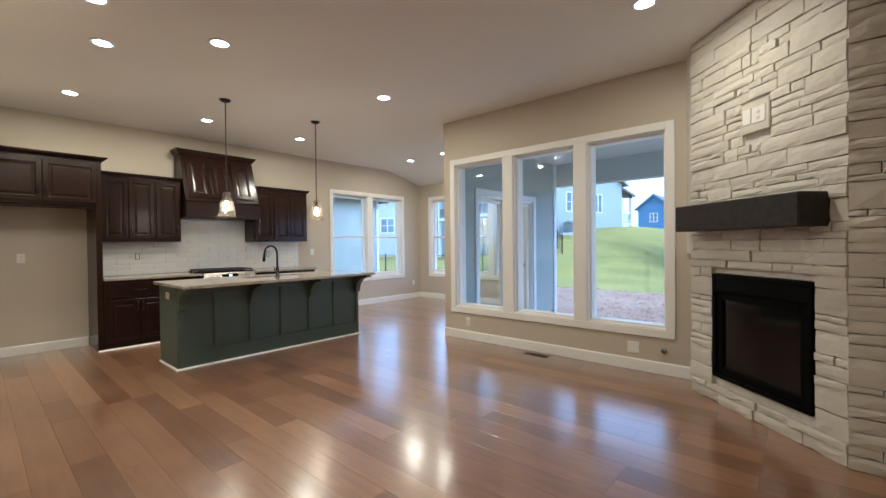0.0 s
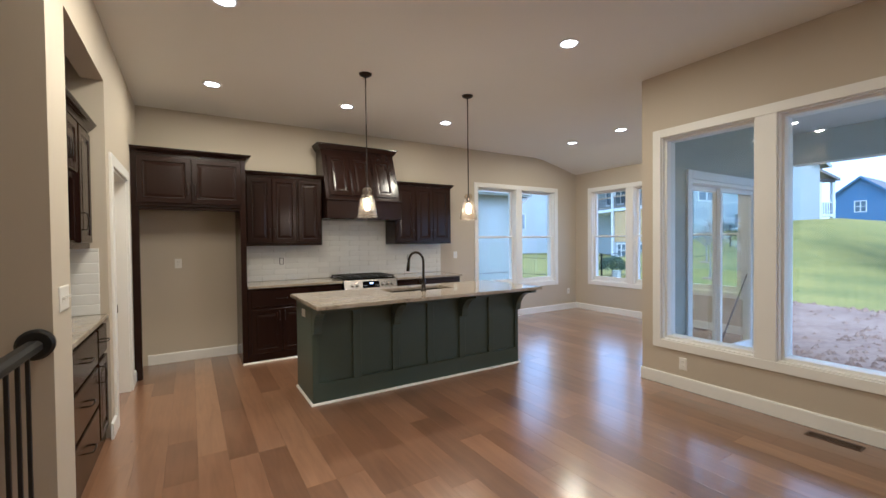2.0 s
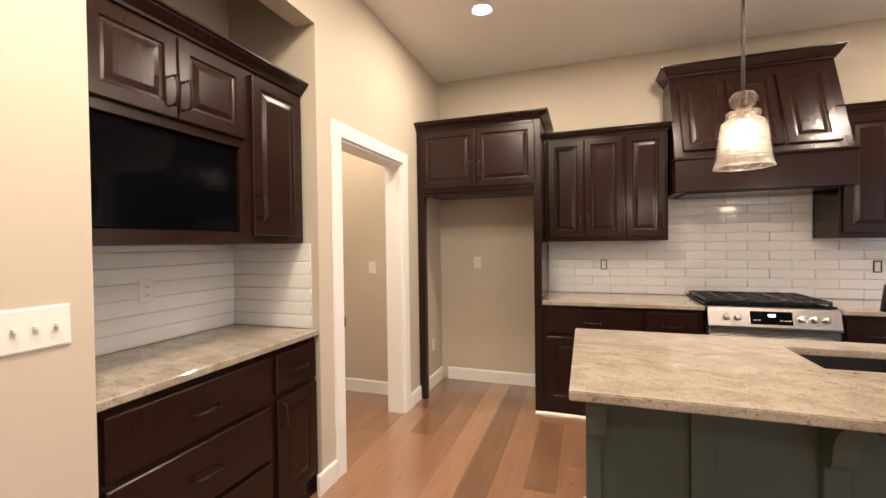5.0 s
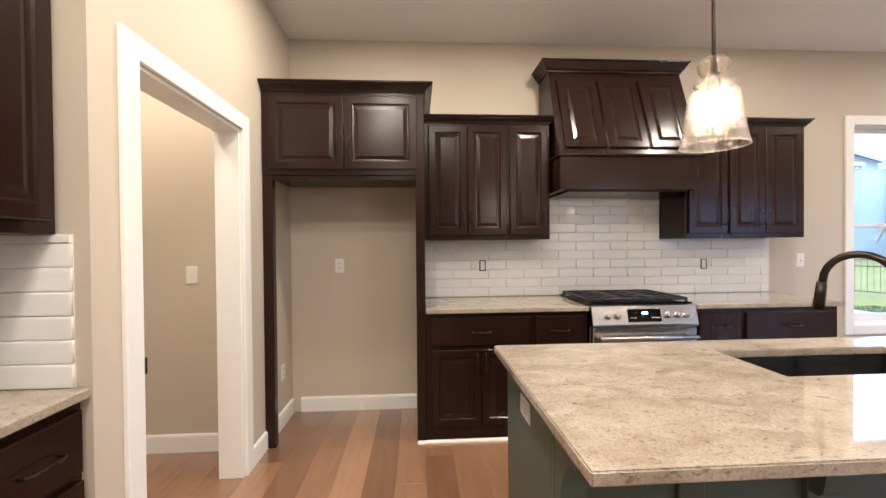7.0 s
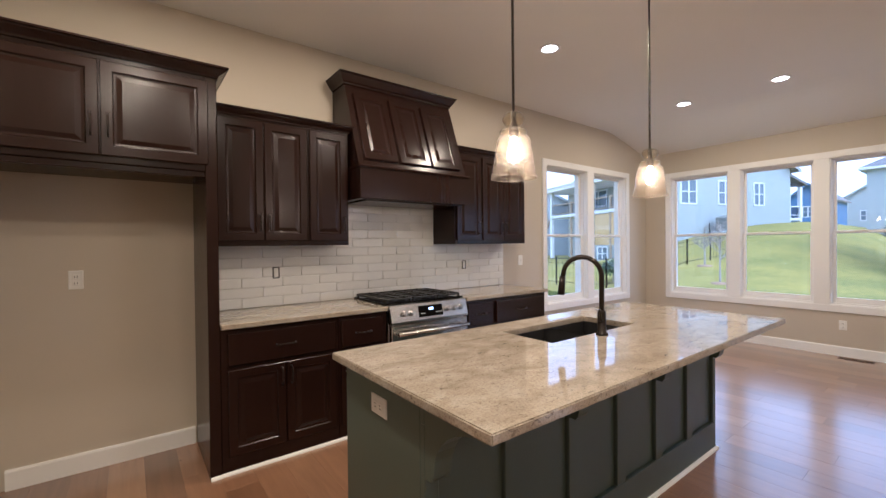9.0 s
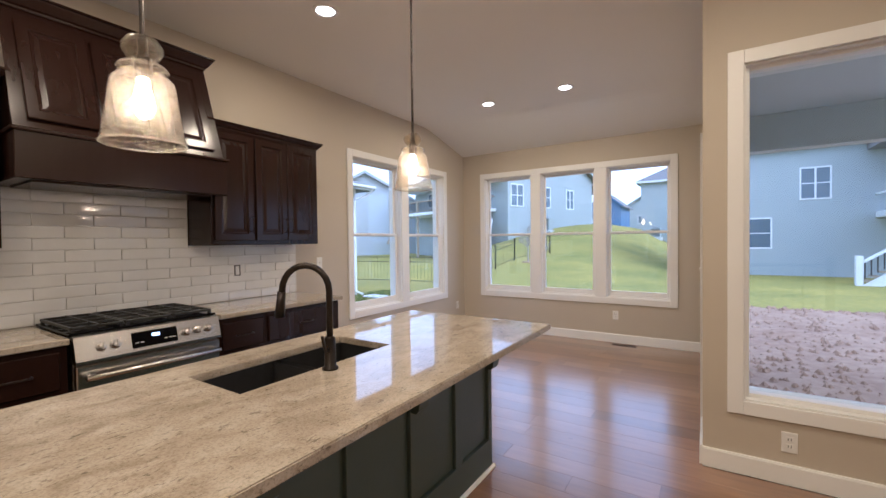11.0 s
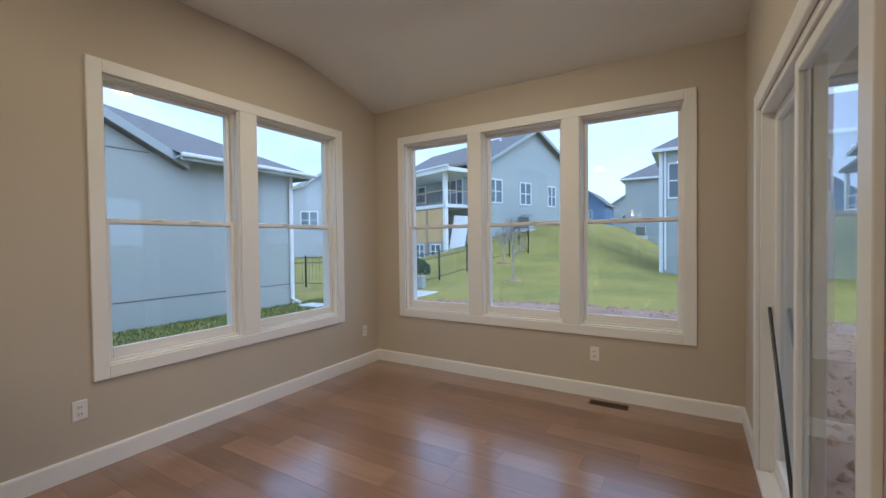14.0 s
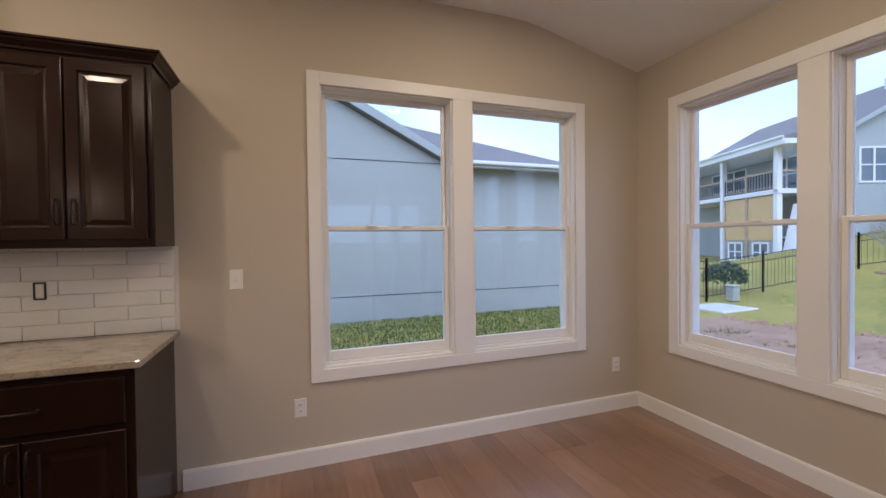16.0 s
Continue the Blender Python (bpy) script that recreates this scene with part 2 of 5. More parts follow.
M_BRONZE = mat("oil_rubbed_bronze", (0.020, 0.015, 0.012), (0.034, 0.025, 0.019), 12, 0.30, metal=0.6, bump=0.03)
M_FIREGL = mat("firebox_glass", (0.003, 0.003, 0.0035), (0.005, 0.0045, 0.0045), 3, 0.08)
M_STEEL = mat("brushed_steel", (0.50, 0.49, 0.47), (0.60, 0.585, 0.56), 8, 0.24, metal=1.0, bump=0.05, bscale=90, stretch=(0.4, 14, 14))
M_DISP = mat("black_glass", (0.002, 0.002, 0.003), None, 4, 0.06)
M_DISP.node_tree.nodes["Principled BSDF"].inputs["Specular IOR Level"].default_value = 0.10
M_SINK = mat("black_composite", (0.012, 0.012, 0.013), (0.020, 0.020, 0.021), 30, 0.42, bump=0.1, bscale=300)
M_PLATE = mat("white_plastic", (0.78, 0.77, 0.74), None, 5, 0.35)
M_SLOT = mat("dark_slot", (0.03, 0.03, 0.03), None, 5, 0.6)
M_VENT = mat("brown_vent_metal", (0.055, 0.032, 0.02), (0.075, 0.044, 0.028), 9, 0.45, metal=0.3)
M_GLASS = glass_mat("window_glass", (0.96, 0.985, 0.985))
M_SHADE = glass_mat("seeded_glass", (0.965, 0.935, 0.87), 0.05, 0.5, 0.08, 0.014)
M_RIM = glass_mat("glass_lip", (0.93, 0.90, 0.84), 0.08, 0.0, 0.22, 0.12)
M_BULB = glow_mat("bulb_glow", (1.0, 0.70, 0.40), 30)
M_CAN = glow_mat("can_glow", (1.0, 0.86, 0.68), 16)
M_CLOCK = glow_mat("clock_digits", (0.5, 0.7, 1.0), 3)
M_SIDE = mat("blue_grey_siding", (0.345, 0.375, 0.352), (0.375, 0.403, 0.380), 0.5, 0.7, bump=0.1, bscale=30)
M_SIDE4 = mat("pale_grey_siding", (0.40, 0.43, 0.45), (0.44, 0.47, 0.49), 0.5, 0.7, bump=0.1, bscale=20)
M_SIDE2 = mat("pale_blue_siding", (0.360, 0.400, 0.398), (0.395, 0.435, 0.432), 0.5, 0.7, bump=0.1, bscale=20)
M_SIDE3 = mat("strong_blue_siding", (0.09, 0.18, 0.32), (0.11, 0.20, 0.35), 0.5, 0.7)
M_ROOF = mat("grey_shingle", (0.15, 0.145, 0.145), (0.25, 0.24, 0.235), 3, 0.9, bump=0.6, bscale=9, stretch=(1, 1, 3), fine=0.6)
M_EXT = mat("white_exterior_trim", (0.72, 0.74, 0.75), (0.77, 0.79, 0.80), 2, 0.5)
M_PATIO = mat("patio_soffit_paint", (0.56, 0.59, 0.57), (0.60, 0.63, 0.61), 1, 0.7)
M_CONC = mat("concrete", (0.58, 0.59, 0.58), (0.67, 0.68, 0.67), 2.2, 0.38, bump=0.15, bscale=40)
M_GRASS = mat("lawn", (0.150, 0.165, 0.028), (0.42, 0.335, 0.070), 0.42, 0.9, bump=0.5, bscale=7, fine=0.55)
M_BLADE = mat("grass_blades", (0.055, 0.105, 0.022), (0.13, 0.185, 0.045), 1.2, 0.8, vary="island", spread=0.3)
M_DIRT = mat("bare_dirt", (0.255, 0.150, 0.094), (0.45, 0.312, 0.215), 0.9, 0.95, bump=0.5, bscale=8, fine=0.5)
M_DWIN = mat("dark_window_glass", (0.10, 0.14, 0.17), (0.15, 0.19, 0.22), 0.7, 0.08)
M_BARK = mat("pale_bark", (0.30, 0.27, 0.24), (0.40, 0.37, 0.33), 9, 0.9, bump=0.4)
M_LEAF = mat("shrub_leaf", (0.025, 0.06, 0.02), (0.06, 0.10, 0.035), 4, 0.7, vary="island", spread=0.4)
M_DECK = mat("deck_timber", (0.34, 0.27, 0.19), (0.44, 0.36, 0.26), 3, 0.8, bump=0.2)
M_SHEATH = mat("raw_sheathing", (0.55, 0.38, 0.17), (0.64, 0.46, 0.22), 2, 0.8)


# ---- mesh helpers ----
class Mesh:
    """Collects vertices and faces of one mesh."""

    def __init__(self):
        self.v, self.f = [], []

    def add(self, verts, faces):
        k = len(self.v)
        self.v += [tuple(p) for p in verts]
        self.f += [tuple(i + k for i in q) for q in faces]
        return self

    def box(self, x0, y0, z0, x1, y1, z1, c=0.0):
        """A box, its edges chamfered by c."""
        lo, hi = (min(x0, x1), min(y0, y1), min(z0, z1)), (max(x0, x1), max(y0, y1), max(z0, z1))
        if c <= 0:
            vs = [(hi[0] if i & 1 else lo[0], hi[1] if i & 2 else lo[1], hi[2] if i & 4 else lo[2]) for i in range(8)]
            return self.add(vs, [(0, 2, 3, 1), (4, 5, 7, 6), (0, 1, 5, 4), (2, 6, 7, 3), (0, 4, 6, 2), (1, 3, 7, 5)])
        c = min(c, *(0.45 * (hi[a] - lo[a]) for a in range(3)))
        vs, idx = [], {}
        for i in range(8):
            for a in range(3):
                p = []
                for b in range(3):
                    top = i >> b & 1
                    p.append((hi[b] if top else lo[b]) if a == b else (hi[b] - c if top else lo[b] + c))
                idx[i, a] = len(vs)
                vs.append(p)
        fs = []
        for a in range(3):
            b, d = (a + 1) % 3, (a + 2) % 3
            for s in (0, 1):
                ring = [(s << a) | (p << b) | (q << d) for p, q in ((0, 0), (1, 0), (1, 1), (0, 1))]
                fs.append([idx[i, a] for i in (ring if s else ring[::-1])])
            for p in (0, 1):
                for q in (0, 1):
                    i = (p << b) | (q << d)
                    j = i | (1 << a)
                    fs.append([idx[i, b], idx[j, b], idx[j, d], idx[i, d]])
        for i in range(8):
            fs.append([idx[i, a] for a in range(3)])
        return self.add(vs, fs)

    def rings(self, x0, z0, x1, z1, steps, y=0.0):
        """A framed panel that faces -y: nested rectangles at (inset, height above y); the first one is closed behind."""
        vs, fs = [], []
        for s, h in steps:
            vs += [(x0 + s, y - h, z0 + s), (x1 - s, y - h, z0 + s), (x1 - s, y - h, z1 - s), (x0 + s, y - h, z1 - s)]
        for k in range(len(steps) - 1):
            for i in range(4):
                j = (i + 1) % 4
                fs.append((4 * k + i, 4 * k + j, 4 * k + 4 + j, 4 * k + 4 + i))
        k = 4 * (len(steps) - 1)
        fs += [(k, k + 1, k + 2, k + 3), (3, 2, 1, 0)]
        return self.add(vs, fs)

    def tube(self, pts, r, n=10, r1=None):
        """A round bar along points; r to r1 from end to end."""
        pts = [Vector(p) for p in pts]
        vs, fs = [], []
        side = None
        for k, p in enumerate(pts):
            d = (pts[min(k + 1, len(pts) - 1)] - pts[max(k - 1, 0)]).normalized()
            if side is None:
                side = d.orthogonal().normalized()
            side = (side - d * side.dot(d)).normalized()
            up = d.cross(side)
            rr = r if r1 is None else r + (r1 - r) * k / (len(pts) - 1)
            for i in range(n):
                a = 2 * math.pi * i / n
                vs.append(p + side * math.cos(a) * rr + up * math.sin(a) * rr)
        for k in range(len(pts) - 1):
            for i in range(n):
                j = (i + 1) % n
                fs.append((k * n + i, k * n + j, k * n + n + j, k * n + n + i))
        fs += [tuple(range(n))[::-1], tuple(range((len(pts) - 1) * n, len(pts) * n))]
        return self.add(vs, fs)

    def lathe(self, prof, cx=0, cy=0, n=28, caps=False):
        """A turned shape from (radius, z)."""
        vs = [(cx + r * math.cos(2 * math.pi * i / n), cy + r * math.sin(2 * math.pi * i / n), z) for r, z in prof for i in range(n)]
        fs = [(k * n + i, k * n + (i + 1) % n, (k + 1) * n + (i + 1) % n, (k + 1) * n + i) for k in range(len(prof) - 1) for i in range(n)]
        if caps:
            fs += [tuple(range(n))[::-1], tuple(range((len(prof) - 1) * n, len(prof) * n))]
        return self.add(vs, fs)

    def prism(self, poly, axis, a, b):
        """A polygon pushed along an axis from a to b; poly holds the other two coordinates in order."""
        def at(p, w):
            p = list(p)
            p.insert(axis, w)
            return p
        n = len(poly)
        vs = [at(p, a) for p in poly] + [at(p, b) for p in poly]
        fs = [tuple(range(n)), tuple(range(2 * n - 1, n - 1, -1))] + [(i, i + n, (i + 1) % n + n, (i + 1) % n) for i in range(n)]
        return self.add(vs, fs)

    def turned(self, m):
        self.v = [tuple(m @ Vector(p)) for p in self.v]
        return self

    def data(self, name, material, smooth=False):
        me = bpy.data.meshes.new(name)
        me.from_pydata(self.v, [], self.f)
        bm = bmesh.new()
        bm.from_mesh(me)
        bmesh.ops.recalc_face_normals(bm, faces=bm.faces)
        if smooth:
            for f in bm.faces:
                f.smooth = len(f.verts) <= 4
        bm.to_mesh(me)
        bm.free()
        me.materials.append(material)
        return me


def part(name, mesh, material, parent, label="", smooth=False):
    ob = new(name, mesh.data(name, material, smooth))
    ob.parent = parent
    if label:
        ob["label"] = label
    return ob


def piece(name, data, parent, m):
    ob = new(name, data)
    ob.parent = parent
    ob.matrix_basis = m
    return ob


def thing(name, label, category, m=None, group="", kind=""):
    ob = tagged(new(name), label, category, group, kind)
    ob.empty_display_size = 0.1
    if m is not None:
        ob.matrix_basis = m
    return ob


def solid(name, mesh, material, label, category="", group="", kind="structure", smooth=False):
    return tagged(new(name, mesh.data(name, material, smooth)), label, category, group, kind)


def pane(name, mesh, parent, material=None):
    ob = part(name, mesh, material or M_GLASS, parent)
    ob.visible_shadow = False
    return ob


# ---- structure ----
def wall_mesh(length, height, thick, holes, z0=0.0):
    """A wall along +x from 0, its face at y=0 and its back at y=thick; holes are (x0, z0, x1, z1)."""
    xs = sorted({0.0, length, *(h[0] for h in holes), *(h[2] for h in holes)})
    zs = sorted({z0, height, *(h[1] for h in holes), *(h[3] for h in holes)})
    full = lambda i, j: 0 <= i < len(xs) - 1 and 0 <= j < len(zs) - 1 and not any(
        h[0] <= (xs[i] + xs[i + 1]) / 2 <= h[2] and h[1] <= (zs[j] + zs[j + 1]) / 2 <= h[3] for h in holes)
    me = Mesh()
    for i in range(len(xs) - 1):
        for j in range(len(zs) - 1):
            if not full(i, j):
                continue
            a, b, c, d = xs[i], xs[i + 1], zs[j], zs[j + 1]
            p = [(a, 0, c), (b, 0, c), (b, 0, d), (a, 0, d), (a, thick, c), (b, thick, c), (b, thick, d), (a, thick, d)]
            fs = [(0, 1, 2, 3), (7, 6, 5, 4)]
            if not full(i - 1, j):
                fs.append((0, 3, 7, 4))
            if not full(i + 1, j):
                fs.append((1, 5, 6, 2))
            if not full(i, j - 1):
                fs.append((0, 4, 5, 1))
            if not full(i, j + 1):
                fs.append((3, 2, 6, 7))
            me.add(p, fs)
    return me


def wall(name, m, length, height, thick, holes, material, label):
    me = wall_mesh(length, height, thick, holes)
    me.v = [tuple(m @ Vector(p)) for p in me.v]
    ob = new(name, bpy.data.meshes.new(name))
    ob.data.from_pydata(me.v, [], me.f)
    bm = bmesh.new()
    bm.from_mesh(ob.data)
    bmesh.ops.remove_doubles(bm, verts=bm.verts, dist=0.0005)
    bmesh.ops.recalc_face_normals(bm, faces=bm.faces)
    bm.to_mesh(ob.data)
    bm.free()
    ob.data.materials.append(material)
    return tagged(ob, label, "wall", kind="structure")


FACE_S = lambda x, y: pose(x, y, 0)                 # faces -y, runs to +x
FACE_W = lambda x, y: pose(x, y, 0, 0, 0, -90)      # faces -x, runs to -y
FACE_E = lambda x, y: pose(x, y, 0, 0, 0, 90)       # faces +x, runs to +y
FACE_N = lambda x, y: pose(x, y, 0, 0, 0, 180)      # faces +y, runs to -x
HW = 3.25
WZ0, WZ1 = 0.525, 2.465
wall("wall_kitchen", FACE_S(XW - 0.7, YK), XN + T - XW + 0.7, HW, T, [(4.98 + 0.08 - XW + 0.7, WZ0 + 0.08, 7.06 - 0.08 - XW + 0.7, WZ1 - 0.08)], M_WALL,
     "warm greige painted wall behind the kitchen cabinets")
wall("wall_nook_end", FACE_W(XN, YK), YK - YL + 0.155, HW, T, [(YK - 7.08 + 0.08, WZ0 + 0.08, YK - 4.30 - 0.08, WZ1 - 0.08)], M_WALL,
     "greige painted end wall of the breakfast nook")
DX0, DX1, DZ = 5.22, 6.88, 2.06
wall("wall_patio_door", FACE_N(XN, YL), XN - XL, HW, 0.16, [(XN - DX1, -0.01, XN - DX0, DZ)], M_WALL, "greige painted wall with the sliding patio door")
wall("cladding_patio_door", FACE_N(XN + T, YL - 0.16), XN + T - XL - T, HW, 0.02, [(XN + T - DX1, -0.01, XN + T - DX0, DZ)], M_SIDE, "blue-grey siding on the outside of the nook")
wall("wall_living", FACE_W(XL, YL - 0.16), YL - 0.16 - YS, HW, T, [(YL - 0.16 - 3.88 + 0.08, 0.44, YL - 0.16 - 1.05 - 0.08, 2.41)], M_WALL,
     "greige painted living room wall with three tall windows")
NY0, NY1, NZ = 4.21, 5.33, 2.62
PY0, PY1, PZ = 5.55, 6.45, 2.04
wall("wall_niche", FACE_E(XW, 3.885), YK - 3.885, HW, 0.13, [(NY0 - 3.885, -0.01, NY1 - 3.885, NZ), (PY0 - 3.885, -0.01, PY1 - 3.885, PZ)], M_WALL,
     "greige painted wall with the bar niche and pantry doorway")
wall("wall_stair_end", FACE_S(XB, 3.885), XW - 0.13 - XB, HW, 0.13, [], M_WALL, "greige painted wall at the end of the stair hall")
# unseen stair and back walls, added at guessed places to close the room
wall("wall_stair", FACE_E(XB, YS), 3.885 - YS, HW, 0.13, [], M_WALL, "greige painted stair hall wall")
wall("wall_back", FACE_N(XL + T, YS), XL + T - XB + 0.13, HW, 0.13, [], M_WALL, "greige painted back wall of the living room")
# niche and pantry shells
wall("wall_niche_back", FACE_E(-0.44, NY0 - 0.1), NY1 - NY0 + 0.2, HW, 0.1, [], M_WALL, "greige painted back of the bar niche")
solid("wall_niche_side", Mesh().box(-0.44, NY0 - 0.1, 0, XW - 0.13, NY0, HW), M_WALL, "painted side of the bar niche", "wall")
solid("wall_niche_side", Mesh().box(-0.44, NY1, 0, XW - 0.13, NY1 + 0.1, HW), M_WALL, "painted side of the bar niche", "wall")
solid("wall_pantry_side", Mesh().box(-1.3, 6.79, 0, XW - 0.13, 6.9, HW), M_WALL, "greige painted pantry wall beside the doorway", "wall")
solid("wall_pantry_back", Mesh().box(-1.4, 5.43, 0, -1.3, 6.9, HW), M_WALL, "greige painted far pantry wall", "wall")
solid("wall_pantry_side", Mesh().box(-1.3, 5.43, 0, -0.54, 5.53, HW), M_WALL, "greige painted pantry wall", "wall")
# ceiling: flat, and bent down to the nook's end wall
ce = Mesh().box(XB - 0.1, YS - 0.1, H, 6.35, YK + 0.05, H + 0.15)
ce.prism([(6.35, H), (6.50, H - 0.004), (6.62, H - 0.018), (6.74, H - 0.042), (6.86, H - 0.072), (7.66, 2.772), (7.66, H + 0.15), (6.35, H + 0.15)], 1, YL - 0.05, YK + 0.05)
ce.box(-0.47, NY0 - 0.02, NZ + 0.42, XW - 0.125, NY1 + 0.02, NZ + 0.5)
solid("ceiling", ce, M_CEIL, "off-white painted ceiling bending down over the nook", "ceiling")
# unseen slab over the ceiling, added to keep skylight out of the rooms
solid("sky_cover", Mesh().box(XB - 0.6, YS - 0.6, HW, 8.3, YK + 0.6, HW + 0.2), M_ROOF, "unseen slab added over the rooms to keep out the sky", "roof")
sub = Mesh().box(XB - 0.1, YS - 0.1, -0.35, XL + 0.12, YK + 0.1, -0.0145).box(XL + 0.12, YL - 0.16, -0.35, XN + 0.15, YK + 0.1, -0.0145)
floor = solid("floor", sub, M_SUB, "dark subfloor under the hardwood boards", "floor")


def base_run(name, m, length, h=0.117):
    me = Mesh()
    me.prism([(0, 0), (-0.017, 0), (-0.017, h - 0.012), (-0.012, h), (0, h)], 0, 0, length)
    me.turned(m)
    return solid(name, me, M_TRIM, "white painted baseboard along the wall", "baseboard")


base_run("baseboard_kitchen", FACE_S(4.28, YK), XN - 4.28)
base_run("baseboard_alcove", FACE_S(0.24, YK), 0.94)
base_run("baseboard_nook", FACE_W(XN, YK - 0.017), YK - YL - 0.034)
base_run("baseboard_door", FACE_N(XN, YL), XN - DX1 - 0.09)
base_run("baseboard_door", FACE_N(DX0 - 0.09, YL), DX0 - 0.09 - XL)
base_run("baseboard_living", FACE_W(XL, YL), YL - 0.86)
base_run("baseboard_niche", FACE_E(XW, 3.868), NY0 - 3.868)
base_run("baseboard_niche", FACE_E(XW, NY1 - 0.05), PY0 - 0.09 - NY1 + 0.05)
base_run("baseboard_fridge", FACE_E(XW, PY1 + 0.09), 6.79 - PY1 - 0.09)
base_run("baseboard_alcove", FACE_E(XW, 6.80), YK - 6.817)
base_run("baseboard_stair", FACE_S(XB, 3.885), XW - XB)
base_run("baseboard_pantry", FACE_S(-1.3, 6.79), 1.3 + XW - 0.13)
base_run("baseboard_back", FACE_N(3.4, YS), 3.4 - XB)


# ---- windows and doors ----
def ring4(me, x0, z0, x1, z1, w, y0, y1, c=0.004, wb=None):
    wb = wb or w
    me.box(x0, y0, z0, x0 + w, y1, z1, c).box(x1 - w, y0, z0, x1, y1, z1, c)
    return me.box(x0 + w, y0, z1 - w, x1 - w, y1, z1, c).box(x0 + w, y0, z0, x1 - w, y1, z0 + wb, c)


def window(name, label, m, W, z0, z1, n, mull, hung, tw=0.08):
    w = thing(name, label, "window", m, kind="structure")
    unit = (W - 2 * tw - (n - 1) * mull) / n
    for a, b, c, d in ((0, z0, tw, z1), (W - tw, z0, W, z1), (tw, z1 - tw, W - tw, z1), (tw, z0, W - tw, z0 + tw)):
        part("casing", Mesh().box(a, -0.02, b, c, 0.001, d, 0.003), M_TRIM, w)
    for k in range(n):
        x = tw + k * (unit + mull)
        if k:
            part("mullion", Mesh().box(x - mull, -0.018, z0 + tw, x, T, z1 - tw, 0.003), M_TRIM, w)
        a, b, c, d = x, z0 + tw, x + unit, z1 - tw
        fr = Mesh()
        ring4(fr, a, b, c, d, 0.010, 0.001, 0.045, 0.002)
        ring4(fr, a, b, c, d, 0.016 if hung else 0.030, 0.045, T + 0.01, 0.003, 0.025 if hung else 0.034)
        fr = part("window_frame", fr, M_TRIM, w)
        g0, g1 = (0.016, 0.025) if hung else (0.030, 0.034)
        a, b, c, d = a + g0, b + g1, c - g0, d - g0
        if hung:
            mid = 1.49
            lo, up = Mesh(), Mesh()
            ring4(up, a, mid - 0.018, c, d, 0.030, 0.095, 0.122, 0.004)
            ring4(lo, a, b, c, mid + 0.018, 0.030, 0.060, 0.090, 0.004, 0.066)
            lo.box((a + c) / 2 - 0.15, 0.045, mid + 0.010, (a + c) / 2 - 0.09, 0.060, mid + 0.022, 0.003)
            lo.box((a + c) / 2 + 0.09, 0.045, mid + 0.010, (a + c) / 2 + 0.15, 0.060, mid + 0.022, 0.003)
            up, lo = part("upper_sash", up, M_TRIM, w), part("lower_sash", lo, M_TRIM, w)
            pane("pane", Mesh().box(a + 0.030, 0.106, mid + 0.012, c - 0.030, 0.110, d - 0.030), up)
            pane("pane", Mesh().box(a + 0.030, 0.073, b + 0.066, c - 0.030, 0.077, mid - 0.012), lo)
        else:
            pane("pane", Mesh().box(a, 0.110, b, c, 0.114, d), fr)
    return w


window("window_1", "white double-hung window pair beside the kitchen cabinets", FACE_S(4.98, YK), 2.08, WZ0, WZ1, 2, 0.15, True)
window("window_2", "white row of three double-hung nook windows", FACE_W(XN, 7.08), 2.78, WZ0, WZ1, 3, 0.15, True)
window("window_3", "white row of three tall fixed living room windows", FACE_W(XL, 3.88), 2.83, 0.36, 2.49, 3, 0.15, False)

# sliding patio door
sd = thing("door_1", "white sliding glass patio door, closed, with a dark security bar", "door", FACE_N(DX1 + 0.09, YL), kind="structure")
SW = DX1 - DX0
for a, b, c, d in ((0, 0, 0.09, DZ + 0.09), (SW + 0.09, 0, SW + 0.18, DZ + 0.09), (0.09, DZ, SW + 0.09, DZ + 0.09)):
    part("casing", Mesh().box(a, -0.02, b, c, 0.001, d, 0.003), M_TRIM, sd)
    part("casing", Mesh().box(a, 0.179, b, c, 0.205, d, 0.003), M_EXT, sd)
fr = Mesh().box(0.09, 0.001, 0, 0.11, 0.178, DZ, 0.003).box(SW + 0.07, 0.001, 0, SW + 0.09, 0.178, DZ, 0.003)
fr.box(0.11, 0.001, DZ - 0.035, SW + 0.07, 0.178, DZ, 0.003)
part("door_frame", fr, M_TRIM, sd)
part("threshold", Mesh().box(0.125, -0.02, 0, SW + 0.055, 0.178, 0.028, 0.004).box(0.125, 0.05, 0.028, SW + 0.055, 0.06, 0.04).box(0.125, 0.11, 0.028, SW + 0.055, 0.12, 0.04), M_TRIM, sd)
hx = 0.09 + SW / 2
for x0, x1, y0 in ((0.11, hx + 0.025, 0.062), (hx - 0.025, SW + 0.07, 0.014)):
    pn = Mesh()
    ring4(pn, x0, 0.032, x1, DZ - 0.036, 0.052, y0, y0 + 0.042, 0.004, 0.09)
    pn = part("sliding_panel", pn, M_TRIM, sd)
    pane("pane", Mesh().box(x0 + 0.052, y0 + 0.019, 0.122, x1 - 0.052, y0 + 0.023, DZ - 0.088), pn)
part("security_bar", Mesh().tube([(0.125, 0.040, 0.95), (hx - 0.045, 0.040, 0.05)], 0.009, 8), M_BLACK, sd, "dark metal security bar")

